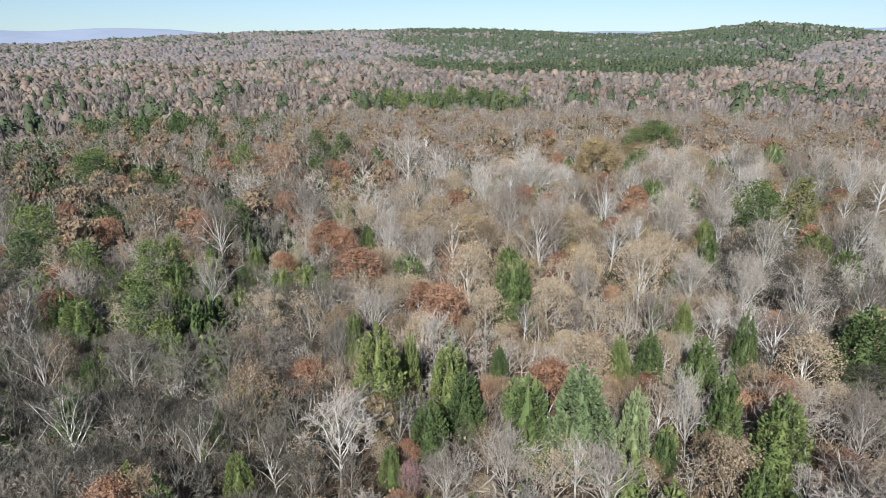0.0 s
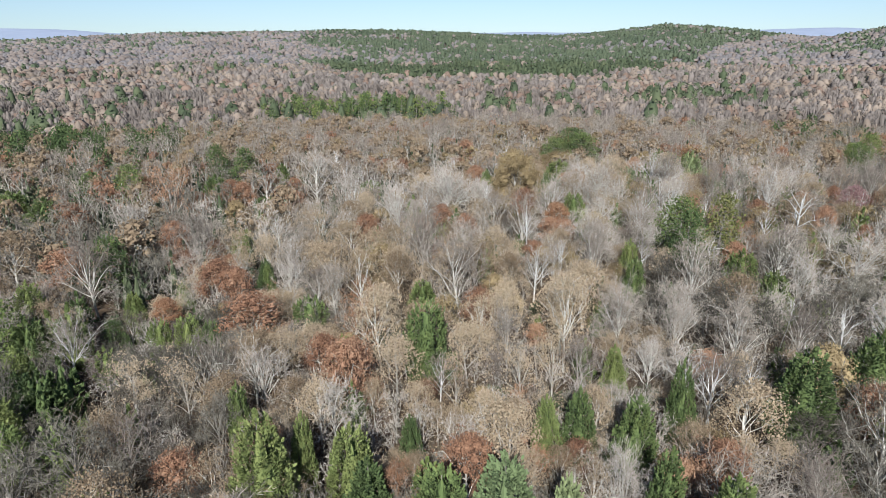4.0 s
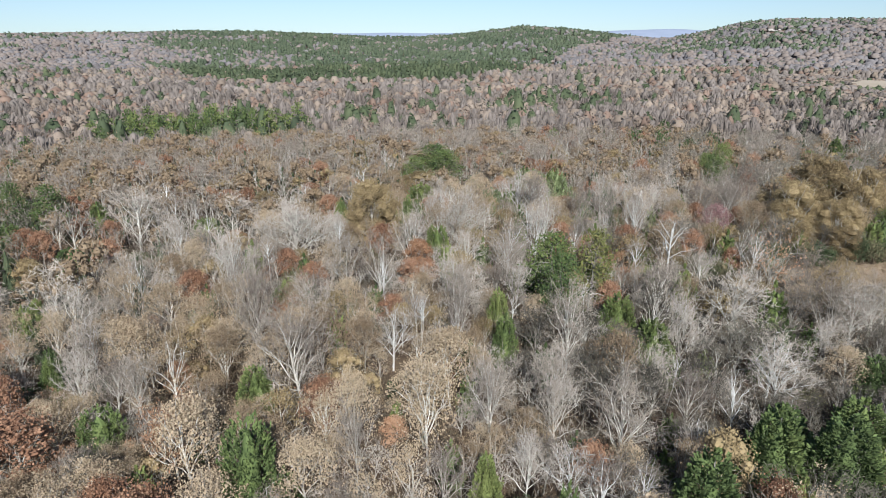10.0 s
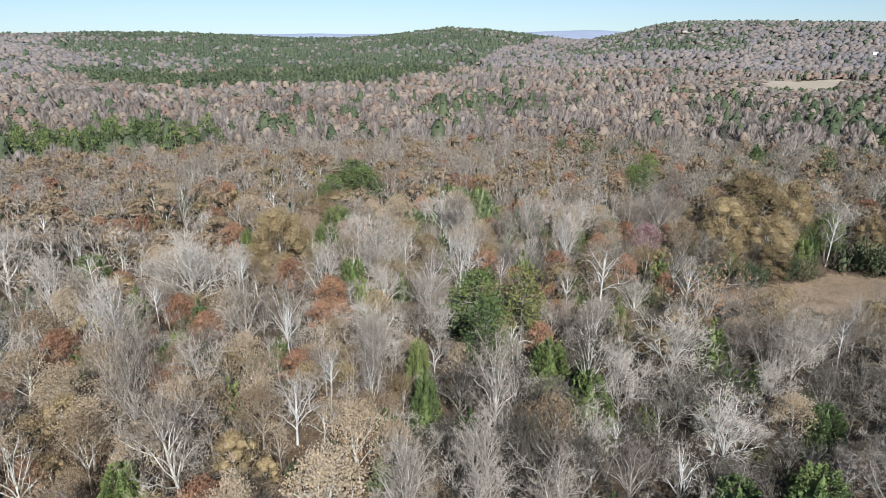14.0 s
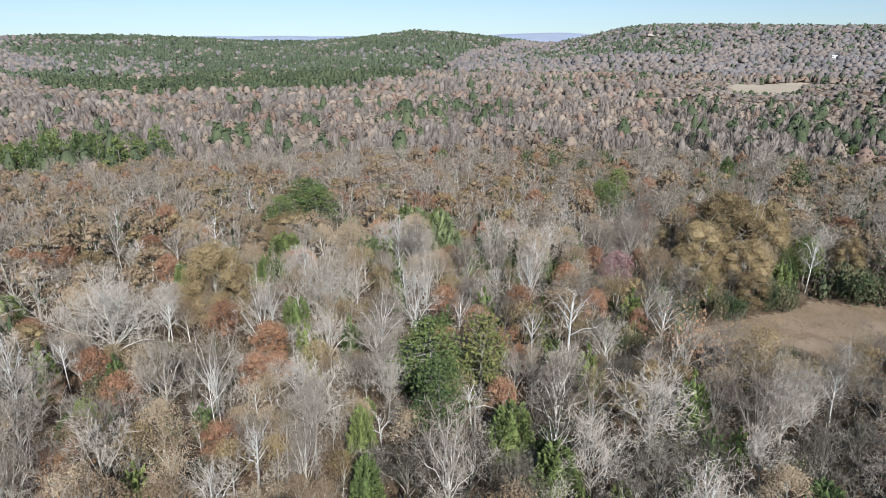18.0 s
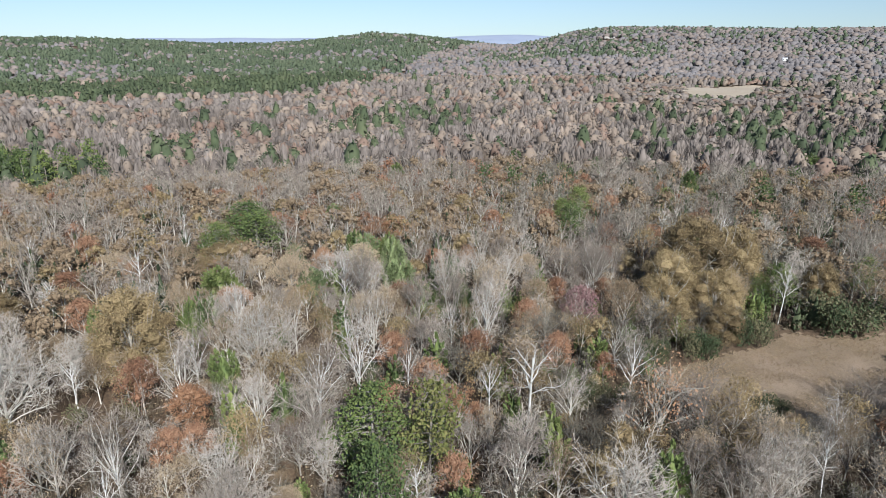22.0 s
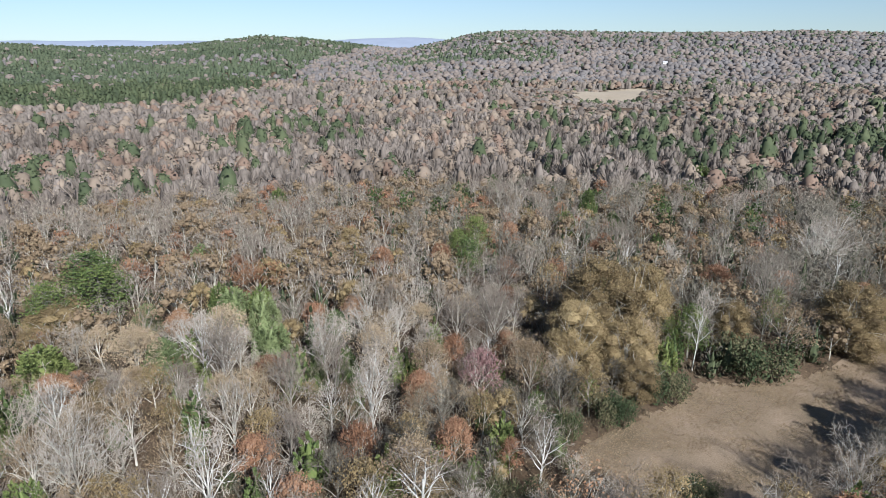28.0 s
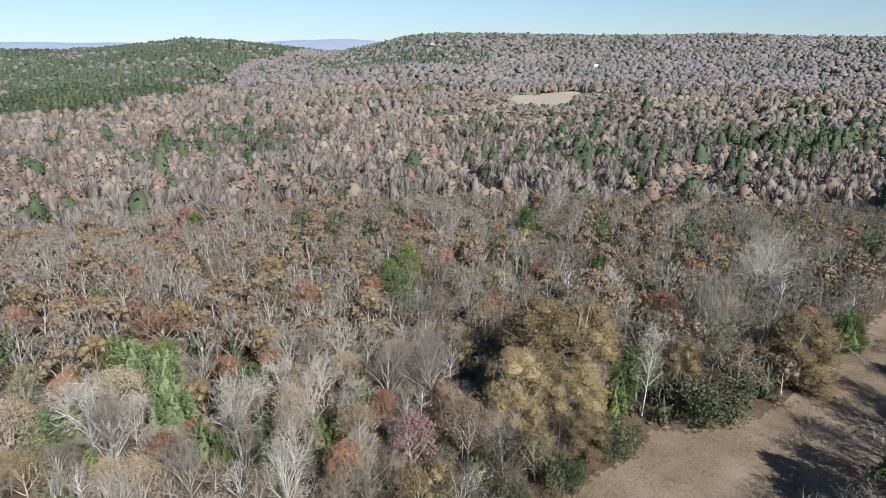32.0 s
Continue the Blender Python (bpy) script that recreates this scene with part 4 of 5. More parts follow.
def mix(x, y):
    """How likely each kind is at a place."""
    w = {"b": 0.44, "T": 0.24, "R": 0.045, "c": 0.11, "F": 0.012, "H": 0.07, "U": 0.02, "S": 0.06}
    if x < -40 and y > 90:
        w.update(c=0.34, b=0.3, P=0.08)
    if y < 45:
        w.update(c=0.14, b=0.6, T=0.10)
    if x < -6 - 0.1 * y and y < 100:
        w = {"D": 0.66, "b": 0.10, "c": 0.16, "T": 0.10, "S": 0.06}
    if x < -28 and 72 < y < 200:
        w = {"D": 0.28, "b": 0.14, "c": 0.36, "R": 0.14, "T": 0.14, "P": 0.08, "S": 0.05}
    if -15 < x < 48 and 58 < y < 128:
        w.update(T=0.62, R=0.09, b=0.26, c=0.06, F=0.03, H=0.12)
    if x > 70 and y > 130:
        w.update(b=0.6, T=0.2, R=0.05, c=0.09, H=0.03)
    if 42 < x < 110 and y < 118:
        w.update(D=0.52, b=0.14, T=0.12, c=0.14, S=0.08)
    # more D here: dimness from the sun's angle put into twig colour
    if x > 95 + 0.25 * y:
        w.update(D=0.58, b=0.08, H=0.05, T=0.12, c=0.18, P=0.04)
        if y > 165:
            w.update(D=0.22, b=0.36, T=0.2)
    if 78 < x < 120 and 98 < y < 138:
        w = {"S": 0.2, "H": 0.2, "c": 0.16, "D": 0.3, "T": 0.12, "b": 0.06}
    if 20 < x < 130 and 150 < y < 230:
        w.update(c=0.14, T=0.34, H=0.08)
    if ((x + 125) / 58) ** 2 + ((y - 262) / 34) ** 2 < 1:
        w.update(P=0.6, c=0.5)
    return w


def pick(w):
    u = rng.random() * sum(w.values())
    for k, q in w.items():
        u -= q
        if u <= 0:
            return k
    return "b"


SIZES = {"b": (8.5, 13.5, 3.3, 5.0), "D": (8, 13, 3.2, 5.0), "T": (7.5, 12, 2.9, 4.5), "R": (7, 10.5, 2.5, 3.9), "c": (4.5, 10, 1.4, 2.8), "F": (6, 9, 2.2, 3.4), "H": (7, 10, 2.6, 4.0), "U": (9, 13, 1.8, 2.8), "S": (2, 4, 1.2, 2.4), "P": (10, 14, 3.0, 4.2)}
PASS = [(-22.0, 62.0), (0.0, 55.0), (20.0, 62.0), (12.0, 84.0), (36.0, 92.0), (62.0, 108.0), (80.0, 120.0), (98.0, 128.0), (64.0, 140.0), (40.0, 125.0)]      # the line along which the wood is planted in full
extra, wood = {}, []
planted = {}
tries = 0
while tries < 26000:
    tries += 1
    x, y = rng.uniform(-140, 330), rng.uniform(5, 330)
    az, far = bearing(x, y), math.hypot(x - 20, y + 10)
    if not (-48 < az < 82) or far > 330:
        continue
    kind = pick(mix(x, y))
    a, b, c, d = SIZES[kind]
    k = rng.random()
    h, r = a + (b - a) * k, c + (d - c) * (0.6 * k + 0.4 * rng.random())
    low = screens(x, y, r)
    if low < h:
        r *= max(0.5, low / h)
        h = low
    if kind == "c":
        r = max(r, 0.27 * h)
    if h < 2.2 or open_ground(x, y) or (x / 46) ** 2 + ((y - 345) / 24) ** 2 < 1 or not free(x, y, r, 0.38 if x < -5 and y < 100 else 0.5):
        continue
    claim(x, y, r)
    wood.append((min(math.hypot(x - u, y - v) for u, v in PASS), kind, x, y, h, r))
MOST = {"b": 300, "D": 150, "T": 260, "c": 200, "R": 120, "S": 90, "H": 90, "F": 40, "U": 60, "P": 40}
for near, kind, x, y, h, r in sorted(wood):
    if planted.get(kind, 0) < MOST[kind]:
        planted[kind] = planted.get(kind, 0) + 1
        plant(kind, x, y, h, r)
    else:
        extra.setdefault(kind, []).append((x, y, h, r))

saplings, slim = 0, []
for _ in range(9000):
    x, y = rng.uniform(-85, 120), rng.uniform(12, 150)
    west = x < -4
    r = rng.uniform(1.7, 2.7)
    if not (-48 < bearing(x, y) < 82) or open_ground(x, y) or screens(x, y, r) < 5 or not free(x, y, r, 0.36 if west else 0.46):
        continue
    claim(x, y, r)
    if west and y < 100 and saplings < 130:
        saplings += 1
        plant("D", x, y, rng.uniform(4.5, 7.0), r)
    else:
        slim.append((x, y, rng.uniform(4, 6.5), r))
extra.setdefault("D", []).extend(slim[::2])
extra.setdefault("b", []).extend(slim[1::2])

# the pine grove that stands by itself
KINDS["Q"] = ("grove_pine_tree", [pine_kind(37, 13, 4.0, M_PINE, 30, 16, 0.75, 0.15), pine_kind(38, 13, 3.6, M_PINE, 30, 16, 0.75, 0.1)], "full dark green pine in a close grove", "pine tree", "pines of the grove")
count = 0
for _ in range(900):
    x, y = rng.uniform(-48, 48), rng.uniform(320, 370)
    if (x / 47) ** 2 + ((y - 345) / 24) ** 2 < 1 and free(x, y, 3.8, 0.8):
        claim(x, y, 3.8)
        plant("Q", x, y, rng.uniform(12, 20), rng.uniform(3.4, 5.0))
        count += 1

# trees along the south edge of the field, whose shadows cross it
for x, y, h, r, kind in ((147, 92, 13, 5, "C"), (142, 89, 12, 4, "P"), (152, 88, 13, 4.5, "P"), (126, 94, 11, 3.5, "B"), (131, 92, 12, 3.5, "B"), (119, 97, 10, 3, "B"), (136, 91, 11, 3.4, "B"), (113, 98, 9, 3, "B"),
                         (161, 91, 13, 4.5, "T"), (170, 91, 13, 4.5, "B"), (180, 92, 13, 4.5, "B"), (176, 88, 12, 4, "P"), (190, 90, 12, 4, "B"), (200, 89, 12, 4, "B")):
    plant(kind, x, y, h, r)


# ---- joined woods ----
def arrays(parts):
    v, f, n = [], [], 0
    for pv, pf in parts:
        v.append(np.array(pv, float).reshape(-1, 3))
        tri = []
        for q in pf:
            tri.append((q[0], q[1], q[2]))
            if len(q) == 4:
                tri.append((q[0], q[2], q[3]))
        f.append(np.array(tri, int).reshape(-1, 3) + n)
        n += len(pv)
    return np.concatenate(v), np.concatenate(f)


def scatter(name, protos, rows, mat, label, category, sink=0.0, soft=False):
    """One object of many trees: rows of x, y, height, radius, each a turned and stretched copy of a shape."""
    rows = np.array(rows, float).reshape(-1, 4)
    if not len(rows):
        return
    r = np.random.RandomState(len(rows))
    which = r.randint(0, len(protos), len(rows))
    verts, tris, n = [], [], 0
    for i, ((v, f), h0, r0) in enumerate(protos):
        some = rows[which == i]
        if not len(some):
            continue
        a = r.uniform(0, 6.283, len(some))
        c, s = np.cos(a)[:, None], np.sin(a)[:, None]
        k, z = (some[:, 3] / r0)[:, None], (some[:, 2] / h0)[:, None]
        x, y = v[None, :, 0] * k, v[None, :, 1] * k
        g = height(some[:, 0], some[:, 1])[:, None]
        out = np.stack([x * c - y * s + some[:, :1], x * s + y * c + some[:, 1:2], v[None, :, 2] * z + g - sink], -1)
        verts.append(out.reshape(-1, 3))
        tris.append((f[None] + (np.arange(len(some)) * len(v))[:, None, None] + n).reshape(-1, 3))
        n += out.shape[0] * out.shape[1]
    me = big_mesh(name, np.concatenate(verts), np.concatenate(tris), mat, soft)
    tagged(new(name, me), label, category, kind="stuff")




def dome(v, f, h, r, foot, g, sides, lift=0.5):
    """A rounded, lumpy closed crown from foot to h."""
    b = len(v)
    rings = ((0.0, 1.0), (0.40, 0.98), (0.72, 0.78), (0.93, 0.40))
    shift = g.uniform(0, 6.283)
    for z, q in rings:
        for k in range(sides):
            a = shift + 2 * math.pi * k / sides
            e = q * g.uniform(0.78, 1.18) * r
            v.append((math.cos(a) * e, math.sin(a) * e, foot + (h - foot) * z * g.uniform(0.9, 1.08)))
    v.append((g.uniform(-0.2, 0.2) * r, g.uniform(-0.2, 0.2) * r, h))
    for i in range(len(rings) - 1):
        for k in range(sides):
            m = (k + 1) % sides
            f.append((b + i * sides + k, b + i * sides + m, b + (i + 1) * sides + m, b + (i + 1) * sides + k))
    top = b + (len(rings) - 1) * sides
    f += [(top + k, top + (k + 1) % sides, len(v) - 1) for k in range(sides)]


def broom(seed, h, r, count, wide, heart, lobes=4, sides=7):
    """A leafless crown seen from afar: soft lobes of fine twigs, with upswept branches standing out of them."""
    g = random.Random(seed)
    v, f = [], []
    for i in range(lobes):
        a = i * 2.4 + g.uniform(-0.4, 0.4)
        q = r * (0.0 if i == 0 else g.uniform(0.35, 0.6))
        c = Vector((q * math.cos(a), q * math.sin(a), 0))
        top = h * (0.90 if i == 0 else g.uniform(0.62, 0.86))
        lv, lf = [], []
        dome(lv, lf, top, r * heart * (0.62 if i == 0 else 0.5), h * 0.04, g, sides)
        n = len(v)
        v += [(x + c.x, y + c.y, z) for x, y, z in lv]
        f += [tuple(k + n for k in e) for e in lf]
    root = Vector((0, 0, h * 0.12))
    for _ in range(count):
        d = rand_dir(g, 0.9)
        d.z = abs(d.z)
        p = Vector((d.x * r * 0.98, d.y * r * 0.98, h * (0.42 + 0.56 * d.z * g.uniform(0.8, 1.03))))
        q = root.lerp(p, g.uniform(0.45, 0.65))
        spray(v, f, (p + q) / 2, (p - q).normalized(), (Vector((d.x, d.y, 0.3)) + rand_dir(g) * 0.7).normalized(), (p - q).length, wide / max(0.5, (p - q).length))
    return arrays([(v, f)]), h, r


def leaf_crown(seed, h, r, lobes, each, size, heart=0.85, foot=0.1, sides=6):
    """A leafy crown seen from afar: rounded lobes with leaves lying over them."""
    g = random.Random(seed)
    v, f = [], []
    for i in range(lobes):
        a = i * 2.4 + g.uniform(-0.4, 0.4)
        q = r * (0.1 if i == 0 else g.uniform(0.4, 0.62))
        w = r * (0.7 if i == 0 else g.uniform(0.4, 0.55))
        c = Vector((q * math.cos(a), q * math.sin(a), h * (0.72 if i == 0 else g.uniform(0.34, 0.66))))
        tall = min(h - c.z, w * 1.0)
        lv, lf = [], []
        dome(lv, lf, c.z + tall * heart, w * heart, max(h * foot, c.z - tall * 1.3), g, sides)
        n = len(v)
        v += [(x + c.x, y + c.y, z) for x, y, z in lv]
        f += [tuple(k + n for k in e) for e in lf]
        for _ in range(each):
            d = rand_dir(g, 0.5)
            scale_leaf(v, f, c + Vector((d.x * w, d.y * w, d.z * tall)) * g.uniform(0.85, 1.05), d, size * g.uniform(0.6, 1.3), g, 0.8, 0.6)
    return arrays([(v, f)]), h, r


def conifer(seed, h, r, tiers, each, size, sides=7):
    """A pine seen from afar: uneven tiers of boughs round a tapering heart, with a ragged leader."""
    g = random.Random(seed)
    v, f = [], []
    dome(v, f, h * 0.9, r * 0.62, h * 0.1, g, sides)
    for i in range(tiers):
        s = (i + g.random()) / tiers
        a = i * 2.4 + g.uniform(-0.5, 0.5)
        q = r * (1 - s * s) ** 0.6 * g.uniform(0.6, 1.1)
        c = Vector((q * 0.7 * math.cos(a), q * 0.7 * math.sin(a), h * (0.22 + 0.74 * s)))
        for _ in range(each):
            d = rand_dir(g, 0.5)
            p = c + Vector((d.x * r * 0.45, d.y * r * 0.45, d.z * h * 0.06)) * (1.1 - 0.6 * s)
            scale_leaf(v, f, p, (d + Vector((math.cos(a), math.sin(a), 0.5)) * 0.6).normalized(), size * g.uniform(0.7, 1.3), g, 0.6, 0.6)
    return arrays([(v, f)]), h, r


def mid_bare(seed):
    t, l, w, e = skeleton(seed, 10, 3.6, 8, 3, 3, 1, fine=0.05)
    return arrays([t]), arrays([join(l, w, fuzz(seed, 10, 3.8, 150, 0.9, 0.10))]), 10, 3.6


def mid_leafy(seed):
    t, l, w, e = skeleton(seed, 9, 3.4, 6, 3, 3, 0)
    return arrays([t]), arrays([join(foliage(seed, e, 1, 0.4, 0.6), domes(seed, 9, 3.4, 10, 30, 0.45, heart=0.55))]), 9, 3.4


mids = [mid_bare(s) for s in (101, 102, 103)]
leafs = [mid_leafy(s) for s in (111, 112, 113)]
cones = [(arrays([cone_crown(s, 8, 2.2, 330, 0.62, 0.3)]), 8, 2.2) for s in (121, 122)]
tufts = [(arrays([tuft_crown(s, 12, 3.6, 22, 9, 0.85)[:2]]), 12, 3.6) for s in (131, 132)]
bushes = [(arrays([foliage(s, [rand_dir(random.Random(s * 50 + i), 0.5) * 1.2 + Vector((0, 0, 1.6)) for i in range(40)], 2, 0.5, 0.55)]), 4, 2.2) for s in (141, 142)]
def deep_bare(seed):
    """A plainer leafless tree for the depth of the wood."""
    t, l, w, e = skeleton(seed, 10, 3.6, 8, 3, 2, 1, fine=0.05, thick=0.014)
    return arrays([t]), arrays([join(l, w, fuzz(seed, 10, 3.9, 150, 1.0, 0.19))]), 10, 3.6


deeps = [deep_bare(s) for s in (106, 107, 108, 109)]
for word, rows, limb, twig in (("bare", extra.get("b", []) + extra.get("U", []), M_LIMB, M_TWIG), ("dull", extra.get("D", []), M_BARK, M_DULLSHADETWIG)):
    close = [q for q in rows if math.hypot(q[0] - 50, q[1] - 85) < 105]
    deep = [q for q in rows if math.hypot(q[0] - 50, q[1] - 85) >= 105]
    for place, some, shapes in (("wood", close, mids), ("deep_wood", deep, deeps)):
        scatter(word + "_" + place + "_limbs", [(a, h, r) for a, b, h, r in shapes], some, limb, "grey trunks and limbs of leafless trees deeper in the wood", "bare trees")
        scatter(word + "_" + place + "_twigs", [(b, h, r) for a, b, h, r in shapes], some, twig, "grey-brown twigs of leafless trees deeper in the wood", "bare trees")
for key, mat, word in (("T", M_TAN, "tan"), ("R", M_RUSSET, "russet"), ("F", M_ORANGE, "orange"), ("H", M_GOLD, "gold-brown")):
    if extra.get(key):
        scatter(word.split("-")[0] + "_wood_limbs", [(a, h, r) for a, b, h, r in leafs], extra[key], M_LIMB, "limbs of oaks deeper in the wood", "oak trees")
        scatter(word.split("-")[0] + "_wood_leaves", [(b, h, r) for a, b, h, r in leafs], extra[key], mat, word + " leaves of oaks deeper in the wood", "oak trees")
scatter("deeper_cedars", cones, extra.get("c", []), M_FARPINE, "green cedars deeper in the wood", "cedar trees")
scatter("deeper_pines", tufts, extra.get("P", []), M_PINE, "green pines deeper in the wood", "pine trees")
scatter("deeper_shrubs", bushes, extra.get("S", []), M_SHRUB, "green shrubs deeper in the wood", "shrubs")


# ---- brush on the woodland floor ----
def brush_shape(seed):
    r = random.Random(seed)
    v, f = [], []
    for _ in range(4):
        b = Vector((r.uniform(-0.9, 0.9), r.uniform(-0.9, 0.9), -0.1))
        t = b + Vector((r.gauss(0, 0.5), r.gauss(0, 0.5), r.uniform(1.6, 3.0)))
        tube(v, f, [b, t], [0.035, 0], 3)
    for _ in range(16):
        leaf(v, f, Vector((r.gauss(0, 0.6), r.gauss(0, 0.6), r.uniform(0.2, 2.6))), rand_dir(r, 0.8), r.uniform(0.5, 1.0), r, 0.22)
    for _ in range(7):
        leaf(v, f, Vector((r.gauss(0, 0.6), r.gauss(0, 0.6), r.uniform(0.1, 1.5))), rand_dir(r, 0.2), r.uniform(0.3, 0.5), r, 0.8)
    return (arrays([(v, f)]), 3.0, 1.2)


def thicket_kind(seed, r, stems, sprays, leaves):
    g = random.Random(seed)
    v, f, lv, lf = [], [], [], []
    for _ in range(stems):
        a, q = g.uniform(0, 6.283), r * math.sqrt(g.random())
        b = Vector((q * math.cos(a), q * math.sin(a), -0.15))
        t = b + Vector((g.gauss(0, 0.6), g.gauss(0, 0.6), g.uniform(1.6, 4.2)))
        tube(v, f, [b, t], [0.04, 0], 3)
        for _ in range(sprays):
            p = b.lerp(t, g.uniform(0.15, 1.0))
            leaf(v, f, p + rand_dir(g) * 0.25, rand_dir(g, 0.7), g.uniform(0.7, 1.6), g, 0.055)
        for _ in range(leaves):
            p = b.lerp(t, g.uniform(0.0, 0.9)) + rand_dir(g) * 0.4
            leaf(lv, lf, p, rand_dir(g, 0.2), g.uniform(0.2, 0.4), g, 0.75)
    return [("brushwood", mesh_of("brushwood", v, f, M_BRUSH), "leafless grey-brown stems"), ("foliage", mesh_of("foliage", lv, lf, M_TAN), "few dry leaves")], 3.0, r


KINDS["N"] = ("brush_thicket", [thicket_kind(s, 3.6, 40, 6, 2) for s in (146, 147, 148, 149)], "tangled leafless brush on the woodland floor", "thicket", "brush thickets in the wood")
laid, spots = {}, []
for _ in range(9000):
    x, y = rng.uniform(-120, 230), rng.uniform(8, 220)
    if not (-50 < bearing(x, y) < 84) or open_ground(x, y, 1.8):
        continue
    i, j = int(x // 4.6), int(y // 4.6)
    if any((x - u) ** 2 + (y - v) ** 2 < 4.6 ** 2 for a in (i - 1, i, i + 1) for b in (j - 1, j, j + 1) for u, v in laid.get((a, b), ())):
        continue
    laid.setdefault((i, j), []).append((x, y))
    spots.append((min(math.hypot(x - u, y - v) for u, v in PASS), x, y))
spots.sort()
for n, (near, x, y) in enumerate(spots[:300]):
    plant("N", x, y, rng.uniform(2.2, 3.6), rng.uniform(3.2, 4.0))
brush = []
for near, x, y in spots[300:]:
    brush += [(x + rng.uniform(-2.5, 2.5), y + rng.uniform(-2.5, 2.5), rng.uniform(1.6, 4.2), rng.uniform(1.2, 2.2)) for _ in range(5)]
scatter("undergrowth", [brush_shape(s) for s in (151, 152, 153)], brush, M_BRUSH, "tangled leafless saplings and brush under the trees", "undergrowth")


# ---- fallen leaves and tufts on the open ground ----
def tuft_shape(seed, wide):
    r = random.Random(seed)
    v, f = [], []
    for _ in range(4):
        leaf(v, f, Vector((r.gauss(0, 0.25), r.gauss(0, 0.25), r.uniform(0.03, 0.12))), rand_dir(r, 0.2), r.uniform(0.09, 0.22), r, wide)
    return (arrays([(v, f)]), 1.0, 1.0)


strewn, tufty = [], []
for _ in range(34000):
    x, y = rng.uniform(106, 210), rng.uniform(94, 127)
    if inside(FIELD, x, y):
        edge = not (inside(FIELD, x, y + 5) and inside(FIELD, x - 4, y))
        n = noise.noise(Vector((x * 0.15, y * 0.15, 2)))
        if edge or n > -0.2 + 0.45 * rng.random():
            strewn.append((x, y, rng.uniform(0.8, 1.3), rng.uniform(0.7, 1.4)))
        elif rng.random() < 0.6:
            tufty.append((x, y, rng.uniform(0.8, 1.6), rng.uniform(0.7, 1.2)))
for a, b, q in GLADES:
    for _ in range(60):
        strewn.append((a + rng.gauss(0, q * 0.6), b + rng.gauss(0, q * 0.6), 1.0, 1.2))
scatter("fallen_leaves", [tuft_shape(s, 0.8) for s in (154, 155)], strewn, M_TAN, "fallen dry brown leaves strewn over the open ground", "fallen leaves", -0.03)
scatter("grass_tufts", [tuft_shape(s, 0.35) for s in (156, 157)], tufty, M_STRAW, "dry tufts of mown grass", "grass", -0.03)


# ---- far woods ----
def far_mix(x, y):
    az, d = math.degrees(math.atan2(x - HUB[0], y - HUB[1])), math.hypot(x - HUB[0], y - HUB[1])
    n = noise.noise(Vector((x * 0.006, y * 0.006, 3))) + 0.5 * noise.noise(Vector((x * 0.02, y * 0.02, 7)))
    green = 0.05 + 0.2 * max(0, n)
    if ((x - 0) / 48) ** 2 + ((y - 345) / 26) ** 2 < 1:
        green = 0.95
    if ((x + 125) / 55) ** 2 + ((y - 262) / 32) ** 2 < 1:
        green = 0.6
    if ((x - 530) / 75) ** 2 + ((y - 225) / 30) ** 2 < 1:
        green = 0.65
    if az > 50 and d < 800:
        green += 0.09
    wander = 60 * noise.noise(Vector((x * 0.006, y * 0.006, 11)))
    edge = np.interp(az, [-9, -6, -4, 2, 8, 15, 20, 23, 26, 29, 31, 35], [1250, 1050, 830, 690, 715, 735, 840, 920, 1120, 1450, 1600, 2300])
    ridge = smooth(-25, 45, d + wander - edge) * smooth(-8, -3, az + wander * 0.12) if az < 35 else 0.0
    if 34 < az < 46 and 1330 < d < 1560:
        ridge = 0.75
    if ridge > 0:
        green = max(green, 0.92 * float(ridge) - 0.8 * max(0, n))
    if d > 1300 and 36 < az < 48:
        green = max(green, 0.35 + 0.4 * n)
    if d > 1500 and not (4 < az < 36):
        green = max(green, 0.2 + 0.3 * n)
    warm = 0.36 + 0.5 * noise.noise(Vector((x * 0.009, y * 0.009, 23)))
    return green, warm


far = {}


def grow(band, r0, r1, spacing, wide, tall):
    lo, hi = -58, 92
    count = int((r1 * r1 - r0 * r0) / 2 * radians(hi - lo) / spacing ** 2)
    rows = far.setdefault(band, {"pine": [], "grey": [], "tan": [], "russet": []})
    for _ in range(count):
        d = math.sqrt(rng.uniform(r0 * r0, r1 * r1))
        a = radians(rng.uniform(lo, hi))
        x, y = HUB[0] + d * math.sin(a), HUB[1] + d * math.cos(a)
        if math.hypot(x - 20, y + 10) < 325 and -48 < bearing(x, y) < 82:
            continue
        if inside(FAR_FIELD, x, y) or inside(FARM_PATCH, x, y) or inside(FIELD, x, y) or (abs(x - 1130) < 22 and abs(y - 782) < 16) or (abs(x - 1148) < 26 and abs(y - 1226) < 18):
            continue
        green, warm = far_mix(x, y)
        h, r = tall * rng.uniform(0.6, 1.25), wide * 1.08 * rng.uniform(0.55, 1.3)
        if 640 < d < 1000 and 44 < math.degrees(a) < 60:          # young growth before the hayfield
            h, r = h * 0.42, r * 0.8
        if rng.random() < green:
            rows["pine"].append((x, y, h * rng.uniform(0.9, 1.45), r * 0.9))
        elif rng.random() < warm:
            rows["tan" if rng.random() < 0.75 else "russet"].append((x, y, h, r))
        else:
            rows["grey"].append((x, y, h, r))


